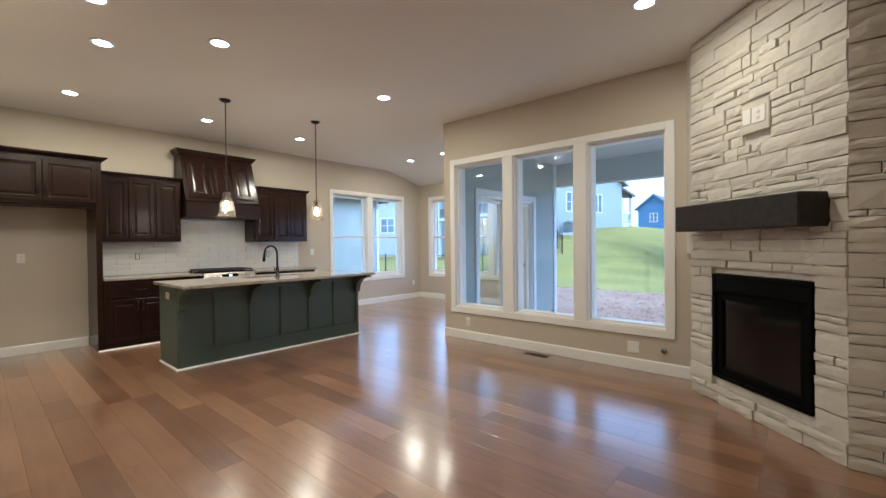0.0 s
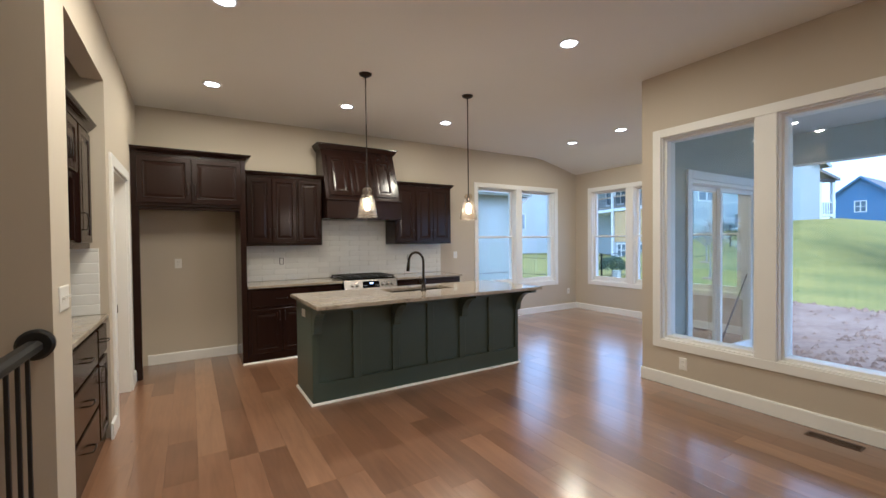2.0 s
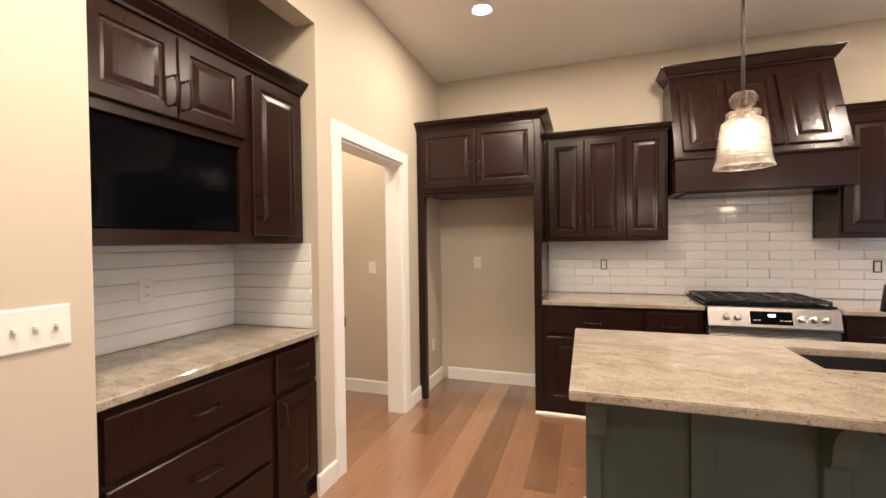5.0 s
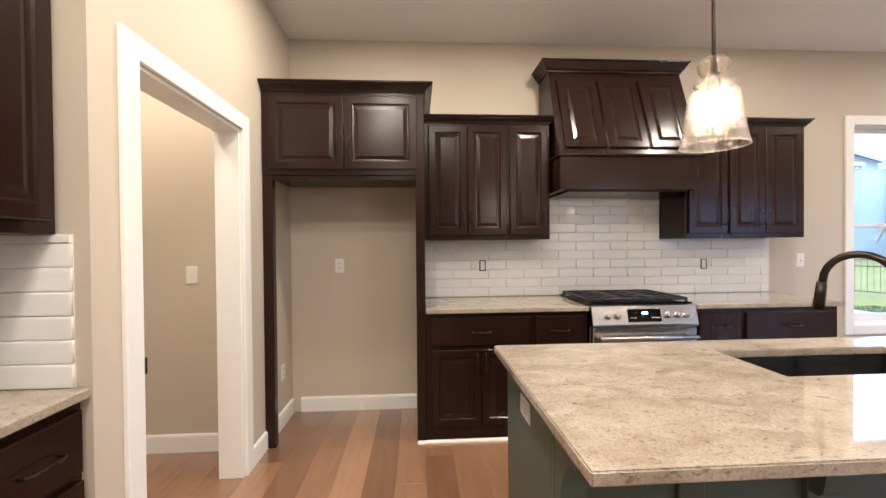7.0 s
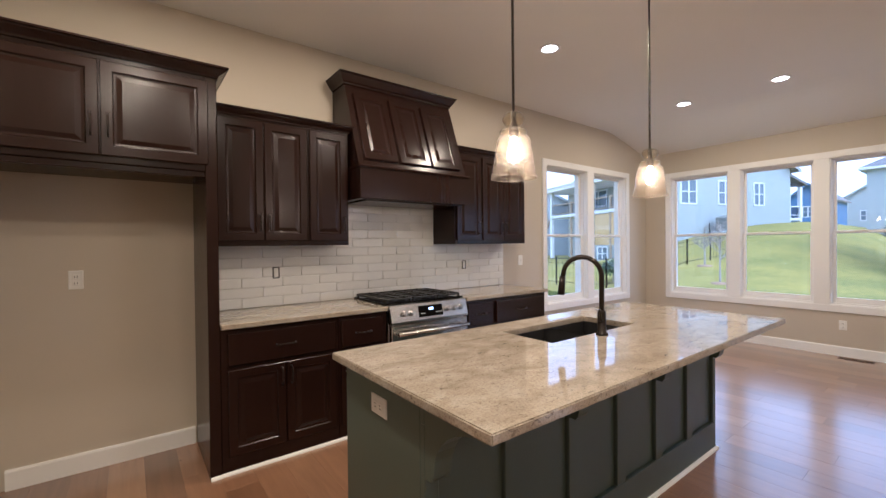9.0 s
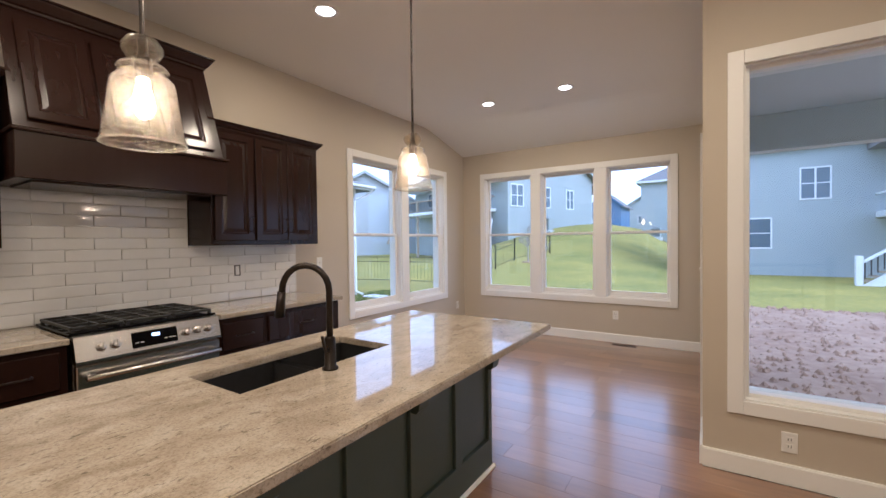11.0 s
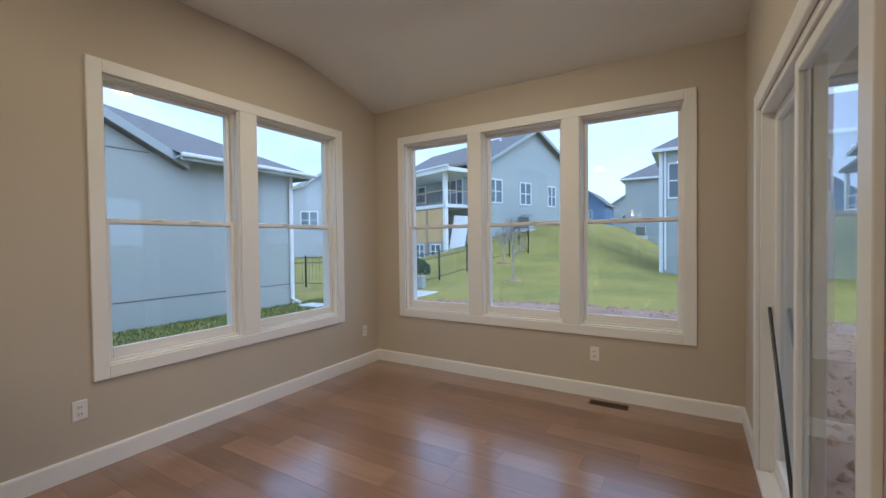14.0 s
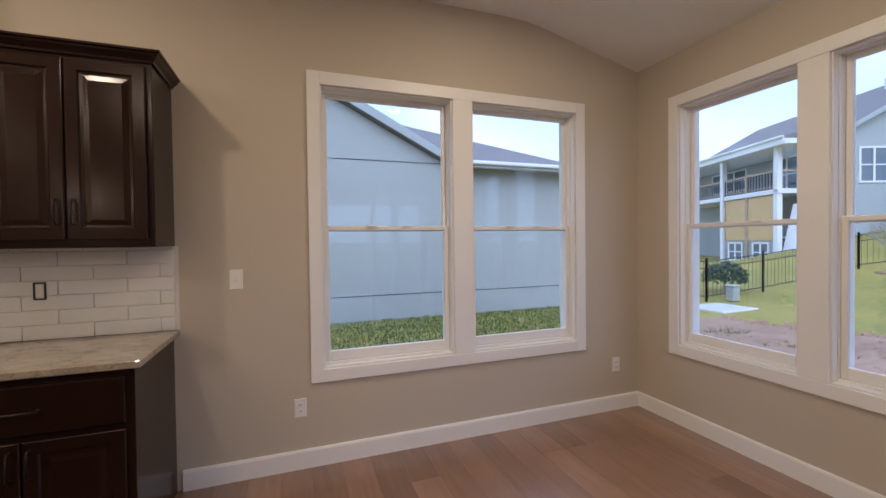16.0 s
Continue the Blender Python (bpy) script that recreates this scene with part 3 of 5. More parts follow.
# pantry doorway, cased
pd = thing("door_frame_pantry", "white cased pantry doorway without a door", "doorway", FACE_E(XW, PY0 - 0.09), kind="structure")
PW = PY1 - PY0
for a, b, c, d in ((0, 0, 0.09, PZ + 0.09), (PW + 0.09, 0, PW + 0.18, PZ + 0.09), (0.09, PZ, PW + 0.09, PZ + 0.09)):
    part("casing", Mesh().box(a, -0.02, b, c, 0.001, d, 0.003), M_TRIM, pd)
part("jamb", Mesh().box(0.09, 0.0, 0, 0.108, 0.14, PZ, 0.002), M_TRIM, pd)
part("jamb", Mesh().box(PW + 0.072, 0.0, 0, PW + 0.09, 0.14, PZ, 0.002), M_TRIM, pd)
part("head_jamb", Mesh().box(0.108, 0.0, PZ - 0.018, PW + 0.072, 0.14, PZ, 0.002), M_TRIM, pd)
part("strike_plate", Mesh().box(0.088, -0.024, 0.89, 0.096, -0.018, 0.95), M_BRONZE, pd)


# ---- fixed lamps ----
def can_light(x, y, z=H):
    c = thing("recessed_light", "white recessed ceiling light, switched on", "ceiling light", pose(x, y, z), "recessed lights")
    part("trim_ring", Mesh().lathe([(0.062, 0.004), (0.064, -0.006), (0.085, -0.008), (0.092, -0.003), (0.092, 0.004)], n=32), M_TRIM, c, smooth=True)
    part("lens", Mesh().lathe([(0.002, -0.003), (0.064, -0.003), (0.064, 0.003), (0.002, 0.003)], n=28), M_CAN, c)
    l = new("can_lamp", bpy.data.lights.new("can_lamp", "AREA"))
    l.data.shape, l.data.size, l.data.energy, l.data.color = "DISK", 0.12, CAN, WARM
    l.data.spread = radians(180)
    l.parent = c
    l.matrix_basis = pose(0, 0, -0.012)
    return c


# unseen can at (0.74, 0.98) completes the grid, added to brighten the fireplace side
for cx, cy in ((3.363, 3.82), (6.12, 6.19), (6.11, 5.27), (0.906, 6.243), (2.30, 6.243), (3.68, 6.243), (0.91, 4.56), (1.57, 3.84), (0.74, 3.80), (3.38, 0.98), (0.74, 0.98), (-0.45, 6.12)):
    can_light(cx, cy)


def pendant(x, y):
    p = thing("pendant_light", "clear seeded glass bell pendant on a bronze rod, lit", "pendant light", pose(x, y, 0), "island pendants")
    part("canopy", Mesh().lathe([(0.004, H - 0.03), (0.03, H - 0.028), (0.058, H - 0.012), (0.063, H)], n=28), M_BRONZE, p, smooth=True)
    part("rod", Mesh().tube([(0, 0, H - 0.028), (0, 0, 1.945)], 0.006, 10), M_BRONZE, p)
    part("socket", Mesh().lathe([(0.004, 1.955), (0.012, 1.95), (0.012, 1.90), (0.021, 1.895), (0.021, 1.845), (0.003, 1.84)], n=16), M_BRONZE, p, smooth=True)
    prof = [(0.014, 1.952), (0.034, 1.946), (0.046, 1.928), (0.047, 1.914), (0.038, 1.896), (0.026, 1.886), (0.030, 1.880), (0.054, 1.873), (0.060, 1.865), (0.055, 1.857),
            (0.044, 1.850), (0.062, 1.843), (0.072, 1.832), (0.075, 1.816), (0.081, 1.77), (0.091, 1.70), (0.098, 1.668)]
    sh = part("shade", Mesh().lathe(prof + [(r - 0.003, z) for r, z in prof[::-1]], n=40), M_SHADE, p, "clear seeded glass bell shade", smooth=True)
    sh.visible_shadow = False
    part("rim", Mesh().tube([(0.0972 * math.cos(k * math.pi / 20), 0.0972 * math.sin(k * math.pi / 20), 1.667) for k in range(41)], 0.0022, 8), M_RIM, sh, "thick clear glass lip", smooth=True)
    part("bulb", Mesh().lathe([(0.003, 1.735), (0.014, 1.740), (0.024, 1.757), (0.026, 1.775), (0.019, 1.805), (0.013, 1.842)], n=18), M_BULB, p, smooth=True).visible_shadow = False
    l = new("bulb_lamp", bpy.data.lights.new("bulb_lamp", "POINT"))
    l.data.energy, l.data.color, l.data.shadow_soft_size = BULB, (1.0, 0.68, 0.34), 0.028
    l.parent = p
    l.matrix_basis = pose(0, 0, 1.775)
    return p


pendant(2.15, 5.237)
pendant(3.34, 5.237)


# ---- cabinets ----
DOOR = [(0, 0), (0, 0.017), (0.004, 0.021), (0.050, 0.021), (0.056, 0.013), (0.068, 0.012), (0.092, 0.018)]
SLAB = [(0, 0), (0, 0.015), (0.006, 0.020)]


def handle(parent, x, z, upright, size=0.11):
    me = Mesh()
    d = Vector((0, 0, 1)) if upright else Vector((1, 0, 0))
    c = Vector((x, -0.021, z))
    pts = [c - d * size / 2, c - d * size / 2 + Vector((0, -0.022, 0)), c - d * size * 0.4 + Vector((0, -0.030, 0)), c + Vector((0, -0.033, 0)),
           c + d * size * 0.4 + Vector((0, -0.030, 0)), c + d * size / 2 + Vector((0, -0.022, 0)), c + d * size / 2]
    me.tube(pts, 0.0048, 8)
    part("handle", me, M_BRONZE, parent, smooth=True)


def door(c, x0, z0, x1, z1, pull=None, y=0.0):
    d = part("door", Mesh().rings(x0, z0, x1, z1, DOOR, y), M_CAB, c)
    if pull:
        handle(d, pull[0], pull[1], True)
    return d


def drawer(c, x0, z0, x1, z1):
    d = part("drawer_front", Mesh().rings(x0, z0, x1, z1, SLAB), M_CAB, c)
    handle(d, (x0 + x1) / 2, (z0 + z1) / 2, False, 0.12)
    return d


def crown(c, x0, x1, y1, z, left=True, right=True, h=0.06, out=0.05, y0=0.0):
    """A stepped crown moulding round the front and the free sides of a cabinet top."""
    prof = [(0.0, z), (0.010, z), (0.012, z + 0.012), (0.022, z + 0.020), (out - 0.012, z + h - 0.022), (out - 0.010, z + h - 0.014), (out, z + h - 0.010), (out, z + h), (0, z + h)]
    vs, fs = [], []
    n = len(prof)
    for o, zz in prof:
        a, b = x0 - (o if left else 0), x1 + (o if right else 0)
        vs += [(a, y1, zz), (a, y0 - o, zz), (b, y0 - o, zz), (b, y1, zz)]
    for k in range(n - 1):
        for i in range(3):
            fs.append((4 * k + i, 4 * k + i + 1, 4 * k + 4 + i + 1, 4 * k + 4 + i))
    fs.append((4 * (n - 1), 4 * (n - 1) + 1, 4 * (n - 1) + 2, 4 * (n - 1) + 3))
    part("crown", Mesh().add(vs, fs), M_CAB, c)


def base_cabinet(name, label, m, w, depth, cols, top=0.885, group="base cabinets"):
    """cols: (x0, x1, kind): 'dd' drawer over two doors, 'd' drawer over a door, 'ddd' three drawers."""
    c = thing(name, label, "cabinet", m, group)
    part("body", Mesh().box(0, 0.0, 0.0, w, depth, top, 0.002), M_CAB, c)
    for x0, x1, kind in cols:
        if kind == "ddd":
            for a, b in ((0.64, 0.855), (0.37, 0.62), (0.10, 0.35)):
                drawer(c, x0, a, x1, b)
            continue
        drawer(c, x0, 0.66, x1, 0.855)
        if kind == "dd":
            mid = (x0 + x1) / 2
            door(c, x0, 0.11, mid - 0.003, 0.635, (mid - 0.03, 0.55))
            door(c, mid + 0.003, 0.11, x1, 0.635, (mid + 0.03, 0.55))
        else:
            door(c, x0, 0.11, x1, 0.635, (x0 + 0.03, 0.55))
    return c


YB, YU = 6.78, 7.055          # fronts of base and wall cabinets
base_cabinet("base_cabinet", "dark espresso base cabinet, one drawer over two doors", FACE_S(1.252, YB), 0.742, YK - YB - 0.002, [(0.035, 0.72, "dd")])
base_cabinet("base_cabinet", "narrow dark espresso base cabinet beside the range", FACE_S(1.996, YB), 0.386, YK - YB - 0.002, [(0.015, 0.352, "d")])
base_cabinet("base_cabinet", "narrow dark espresso base cabinet with one drawer", FACE_S(3.172, YB), 0.346, YK - YB - 0.002, [(0.018, 0.325, "d")])
base_cabinet("base_cabinet", "dark espresso base cabinet at the counter end", FACE_S(3.52, YB), 0.73, YK - YB - 0.002, [(0.018, 0.70, "dd")])


def quarter_round(name, m, length):
    solid(name, Mesh().prism([(0, 0), (-0.016, 0), (-0.015, 0.008), (-0.010, 0.015), (0, 0.018)], 0, 0, length).turned(m), M_TRIM, "pale quarter-round strip at the cabinet foot", "trim")


quarter_round("trim_base_cabinets", FACE_S(1.252, YB), 1.13)
quarter_round("trim_base_cabinets", FACE_S(3.172, YB), 1.058)
quarter_round("trim_panel", FACE_S(1.19, 6.775), 0.06)


def worktop(name, label, boxes):
    me = Mesh()
    for b in boxes:
        me.box(*b, 0.004)
    return tagged(new(name, me.data(name, M_GRAN)), label, "countertop")


worktop("worktop", "speckled cream granite worktop beside the wall oven range", [(1.252, YB - 0.03, 0.886, 2.385, YK - 0.001, 0.918)])
worktop("worktop", "short speckled cream granite worktop near the window", [(3.17, YB - 0.03, 0.886, 4.28, YK - 0.001, 0.918)])


def wall_cabinet(name, label, m, w, depth, z0, z1, doors, crown_ends=(False, False), ch=0.055, co=0.045):
    c = thing(name, label, "wall cabinet", m, "wall cabinets")
    part("body", Mesh().box(0, 0, z0, w, depth, z1, 0.002), M_CAB, c)
    for x0, x1, pull in doors:
        door(c, x0, z0 + 0.035, x1, z1 - 0.02, (pull, z0 + 0.16) if pull else None)
    crown(c, 0, w, depth, z1, *crown_ends, h=ch, out=co)
    return c


UD = YK - YU - 0.002
wall_cabinet("wall_cabinet", "dark espresso wall cabinet with three raised-panel doors", FACE_S(1.252, YU), 0.955, UD, 1.39, 2.265,
             [(0.035, 0.322, 0.295), (0.328, 0.625, 0.355), (0.645, 0.935, 0.908)], (False, True))
wall_cabinet("wall_cabinet", "dark espresso wall cabinet beside the range hood", FACE_S(3.28, YU), 0.985, UD, 1.39, 2.265,
             [(0.02, 0.335, 0.308), (0.355, 0.645, 0.618), (0.651, 0.96, 0.678)], (True, True))

# refrigerator surround
fs_ = thing("fridge_surround", "dark espresso cabinet over an empty refrigerator alcove", "cabinet", FACE_S(XW + 0.002, YB))
FD = YK - YB - 0.002
part("side_panel", Mesh().box(0, 0.003, 0, 0.066, 0.06, 1.829, 0.002), M_CAB, fs_)
part("side_panel", Mesh().box(1.016, -0.001, 0, 1.078, FD, 2.385, 0.002), M_CAB, fs_)
part("body", Mesh().box(0, 0, 1.83, 1.016, FD, 2.385, 0.002), M_CAB, fs_)
part("light_rail", Mesh().box(0.066, 0.012, 1.795, 1.016, 0.03, 1.83, 0.003), M_CAB, fs_)
door(fs_, 0.05, 1.865, 0.537, 2.355, (0.505, 2.02))
door(fs_, 0.543, 1.865, 1.03, 2.355, (0.575, 2.02))
crown(fs_, 0, 1.078, FD, 2.385, False, True, 0.06, 0.06)

# range hood
HX = 2.765
hd = thing("range_hood", "dark espresso wooden range hood with three sloped panels", "range hood", FACE_S(HX, 0))
hw = 0.565
part("lower_box", Mesh().box(-hw + 0.025, 6.87, 1.745, hw - 0.025, YK - 0.002, 1.985, 0.004), M_CAB, hd)
part("underside", Mesh().box(-hw + 0.10, 6.93, 1.735, hw - 0.10, YK - 0.05, 1.747), M_CAB, hd)
part("ledge", Mesh().box(-hw + 0.012, 6.858, 1.985, hw - 0.012, YK - 0.002, 2.003, 0.004), M_CAB, hd)
slope = [(6.905, 2.003), (7.155, 2.70), (YK - 0.002, 2.70), (YK - 0.002, 2.003)]
part("sloped_body", Mesh().prism(slope, 0, -hw + 0.03, hw - 0.03), M_CAB, hd)
ang = math.degrees(math.atan2(7.155 - 6.905, 2.70 - 2.003))
for k in range(3):
    x0 = -hw + 0.085 + k * 0.325
    d = part("raised_panel", Mesh().rings(x0, 0.055, x0 + 0.305, 0.66, DOOR).turned(Matrix.Translation((0, 6.905, 2.003)) @ pose(0, 0, 0, -ang)), M_CAB, hd)
crown(hd, -hw + 0.03, hw - 0.03, YK - 0.002, 2.70, True, True, 0.085, 0.06, 7.155)

# ---- range ----
RX = 2.7785
rg = thing("gas_range", "stainless steel slide-in gas range with black cooktop", "range", FACE_S(RX, YB))
rw = 0.378
part("body", Mesh().box(-rw, 0.0, 0.0, rw, 0.60, 0.905, 0.003), M_STEEL, rg)
part("control_panel", Mesh().prism([(-0.055, 0.775), (-0.055, 0.79), (-0.02, 0.915), (0.03, 0.925), (0.03, 0.775)], 0, -rw, rw), M_STEEL, rg)
pitch_ = math.degrees(math.atan2(0.035, 0.125))
face = Matrix.Translation((0, -0.055, 0.79)) @ pose(0, 0, 0, -pitch_)
for kx in (-0.265, -0.20, 0.165, 0.235, 0.30):
    kn = Mesh().lathe([(0.024, 0), (0.024, 0.008), (0.019, 0.012), (0.018, 0.034), (0.003, 0.036)], n=18)
    kn.box(-0.004, -0.017, 0.034, 0.004, 0.017, 0.041, 0.002)
    part("knob", kn.turned(face @ pose(kx, 0, 0.062, 90)), M_STEEL, rg, smooth=False)
dp = part("display", Mesh().box(-0.125, -0.003, 0.018, 0.115, 0.003, 0.108, 0.002).turned(face), M_DISP, rg, "black glass control display")
part("clock", Mesh().box(-0.022, -0.0045, 0.072, 0.018, -0.003, 0.088).turned(face), M_CLOCK, dp, "lit blue clock digits")
for kx in (-0.10, -0.075, 0.05, 0.075, 0.095):
    part("key_mark", Mesh().box(kx - 0.008, -0.0045, 0.045, kx + 0.008, -0.003, 0.049).turned(face), M_PLATE, dp)
od = part("oven_door", Mesh().box(-rw + 0.004, -0.045, 0.18, rw - 0.004, -0.001, 0.765, 0.005), M_STEEL, rg)
part("oven_window", Mesh().box(-0.27, -0.049, 0.29, 0.27, -0.044, 0.62, 0.003), M_DISP, od)
hm = Mesh().tube([(-rw + 0.03, -0.10, 0.705), (rw - 0.03, -0.10, 0.705)], 0.015, 12)
for kx in (-rw + 0.05, rw - 0.05):
    hm.box(kx - 0.014, -0.10, 0.692, kx + 0.014, -0.044, 0.718, 0.003)
part("oven_handle", hm, M_STEEL, od, smooth=True)
part("warming_drawer", Mesh().box(-rw + 0.004, -0.04, 0.06, rw - 0.004, -0.001, 0.17, 0.005), M_STEEL, rg)
part("cooktop", Mesh().box(-rw - 0.006, 0.02, 0.916, rw + 0.006, 0.60, 0.932, 0.004), M_DISP, rg, "black glass cooktop")
for gx in (-0.25, 0.0, 0.25):
    g = Mesh()
    for a in (-0.115, 0.115):
        g.box(gx + a - 0.006, 0.05, 0.945, gx + a + 0.006, 0.57, 0.962, 0.003)
    for b in (0.05, 0.18, 0.31, 0.44, 0.565):
        g.box(gx - 0.115, b - 0.006, 0.945, gx + 0.115, b + 0.006, 0.962, 0.003)
    g.box(gx - 0.006, 0.05, 0.950, gx + 0.006, 0.57, 0.966, 0.003)
    for a in (-0.11, 0.11):
        for b in (0.055, 0.56):
            g.box(gx + a - 0.008, b - 0.008, 0.931, gx + a + 0.008, b + 0.008, 0.946)
    part("grate", g, M_BLACK, rg, "black cast iron grate")
    for b in (0.18, 0.44):
        part("burner", Mesh().lathe([(0.048, 0.931), (0.046, 0.940), (0.034, 0.941), (0.032, 0.947), (0.003, 0.948)], gx, b, 18), M_BLACK, rg, smooth=True)

# ---- island ----
IX0, IX1, IY0, IY1 = 1.575, 3.935, 5.10, 5.70
il = thing("kitchen_island", "dark green panelled kitchen island with seating overhang", "island", pose(0, 0, 0))
part("body", Mesh().box(IX0 + 0.0125, IY0 + 0.0265, 0.0, IX1 - 0.0125, IY0 + 0.042, 0.885).box(IX0 + 0.0125, IY1 - 0.018, 0.0, IX1 - 0.0125, IY1, 0.885).box(IX0 + 0.0125, IY0 + 0.042, 0.02, IX1 - 0.0125, IY1 - 0.018, 0.04), M_GREEN, il)
part("bottom_rail", Mesh().box(IX0, IY0, 0.0, IX1, IY0 + 0.026, 0.185, 0.003), M_GREEN, il)
part("top_rail", Mesh().box(IX0, IY0, 0.80, IX1, IY0 + 0.026, 0.885, 0.003), M_GREEN, il)
for a, b in ((IX0, 1.632), (1.942, 2.020), (2.335, 2.408), (2.722, 2.800), (3.112, 3.190), (3.502, 3.580), (3.890, IX1)):
    part("stile", Mesh().box(a, IY0, 0.185, b, IY0 + 0.026, 0.80, 0.003), M_GREEN, il)
for a, b in ((1.632, 1.942), (2.020, 2.335), (2.408, 2.722), (2.800, 3.112), (3.190, 3.502), (3.580, 3.890)):
    part("panel", Mesh().box(a, IY0 + 0.020, 0.185, b, IY0 + 0.0262, 0.80), M_GREEN, il)
part("end_panel", Mesh().box(IX0, IY0 + 0.0262, 0.0, IX0 + 0.0125, IY1, 0.885, 0.003), M_GREEN, il)
part("end_panel", Mesh().box(IX1 - 0.0125, IY0 + 0.0262, 0.0, IX1, IY1, 0.885, 0.003), M_GREEN, il)
for k, cx in enumerate((1.612, 2.372, 3.151, 3.898)):
    poly = [(IY0 - 0.001, 0.884), (4.80, 0.884), (4.80, 0.850)]
    for q in range(9):
        a = math.pi / 2 * q / 8
        poly.append((4.815 + 0.235 * math.sin(a), 0.850 - 0.18 * (1 - math.cos(a))))
    poly += [(5.055, 0.645), (5.068, 0.628), (IY0 - 0.001, 0.628)]
    part("corbel", Mesh().prism(poly, 0, cx - 0.036, cx + 0.036), M_GREEN, il, "dark green curved wooden corbel")
for m, ln in ((FACE_S(IX0 - 0.016, IY0), IX1 - IX0 + 0.032), (pose(IX0, IY1, 0, 0, 0, -90), IY1 - IY0)):
    part("foot_strip", Mesh().prism([(0, 0), (-0.016, 0), (-0.015, 0.008), (-0.010, 0.015), (0, 0.018)], 0, 0, ln).turned(m), M_TRIM, il, "pale quarter-round strip")
# granite top with the sink cut through
SX0, SX1, SY0, SY1 = 2.40, 3.13, 5.235, 5.56
TX0, TX1, TY0, TY1 = 1.525, 3.965, 4.735, 5.735
tp = wall_mesh(TX1 - TX0, TY1 - TY0, 0.032, [(SX0 - TX0, SY0 - TY0, SX1 - TX0, SY1 - TY0)])
tp.v = [(TX0 + x, TY0 + z, 0.918 - y) for x, y, z in tp.v]
top = new("island_top", bpy.data.meshes.new("island_top"))
top.data.from_pydata(tp.v, [], tp.f)
bm = bmesh.new()
bm.from_mesh(top.data)
bmesh.ops.remove_doubles(bm, verts=bm.verts, dist=0.0005)
bmesh.ops.recalc_face_normals(bm, faces=bm.faces)
rim = [e for e in bm.edges if len(e.link_faces) == 2 and e.calc_face_angle() > 1.0]
bmesh.ops.bevel(bm, geom=rim, offset=0.004, segments=2, affect="EDGES")
bm.to_mesh(top.data)
bm.free()
top.data.materials.append(M_GRAN)
tagged(top, "polished speckled cream granite island top with sink cutout", "countertop")

sk = thing("sink", "black double-bowl undermount sink in the island", "sink", pose(0, 0, 0))
for a, b in ((SX0 - 0.005, 2.745), (2.785, SX1 + 0.005)):
    bowl = Mesh()
    y0, y1 = SY0 - 0.005, SY1 + 0.005
    c = 0.03
    rings = []
    for z, s in ((0.8855, 0.0), (0.74, 0.006), (0.72, 0.03)):
        rings.append([(a + s, y0 + s, z), (b - s, y0 + s, z), (b - s, y1 - s, z), (a + s, y1 - s, z)])
    vs = [p for r in rings for p in r]
    fs = [(4 * k + i, 4 * k + (i + 1) % 4, 4 * k + 4 + (i + 1) % 4, 4 * k + 4 + i) for k in range(2) for i in range(4)] + [(8, 9, 10, 11)]
    bw = part("bowl", Mesh().add(vs, fs), M_SINK, sk)
    part("drain", Mesh().lathe([(0.045, 0.7205), (0.04, 0.724), (0.02, 0.722), (0.003, 0.722)], (a + b) / 2, (y0 + y1) / 2 + 0.03, 20), M_STEEL, bw)
part("divider", Mesh().box(2.745, SY0 - 0.005, 0.72, 2.785, SY1 + 0.005, 0.872, 0.01), M_SINK, sk)
part("flange", Mesh().box(SX0 - 0.02, SY0 - 0.02, 0.70, SX1 + 0.02, SY0 - 0.006, 0.8855).box(SX0 - 0.02, SY1 + 0.006, 0.70, SX1 + 0.02, SY1 + 0.02, 0.8855), M_SINK, sk)

fx, fy = 2.73, 5.185
fc = thing("faucet", "dark bronze pull-down gooseneck kitchen faucet", "faucet", pose(fx, fy, 0.918, 0, 0, 25))
part("base", Mesh().lathe([(0.003, 0.0), (0.030, 0.0), (0.030, 0.008), (0.022, 0.014), (0.021, 0.115), (0.018, 0.125), (0.003, 0.128)], n=22), M_BRONZE, fc, smooth=True)
neck = [(0, 0, 0.12), (0, 0, 0.22), (0, 0, 0.30)] + [(0, 0.095 - 0.095 * math.cos(a * math.pi / 12), 0.30 + 0.095 * math.sin(a * math.pi / 12)) for a in range(1, 12)] + [(0, 0.193, 0.285)]
part("neck", Mesh().tube(neck, 0.0125, 14), M_BRONZE, fc, smooth=True)
part("spray_head", Mesh().tube([(0, 0.193, 0.295), (0, 0.198, 0.245), (0, 0.203, 0.195)], 0.0155, 14, 0.019), M_BRONZE, fc, smooth=True)
part("lever", Mesh().tube([(-0.015, 0, 0.075), (-0.045, 0, 0.085), (-0.07, 0.0, 0.14)], 0.008, 10, 0.005), M_BRONZE, fc, smooth=True)

# ---- bar niche ----
NX = 0.135
base_cabinet("base_cabinet", "dark espresso bar cabinet with drawers in the niche", FACE_E(NX, NY0 + 0.002), NY1 - NY0 - 0.004, NX + 0.44 - 0.002,
             [(0.03, 0.75, "ddd"), (0.79, 1.10, "d")])
worktop("worktop", "speckled cream granite worktop in the bar niche", [(-0.439, NY0 + 0.001, 0.886, NX + 0.03, NY1 - 0.001, 0.918)])
nc = thing("wall_cabinet", "dark espresso niche cabinet with an empty microwave opening", "wall cabinet", FACE_E(0.07, NY0 + 0.002), "wall cabinets")
nw, nd = NY1 - NY0 - 0.004, 0.07 + 0.438
part("body_bottom", Mesh().box(0, 0, 1.40, nw, nd, 1.455, 0.002), M_CAB, nc)
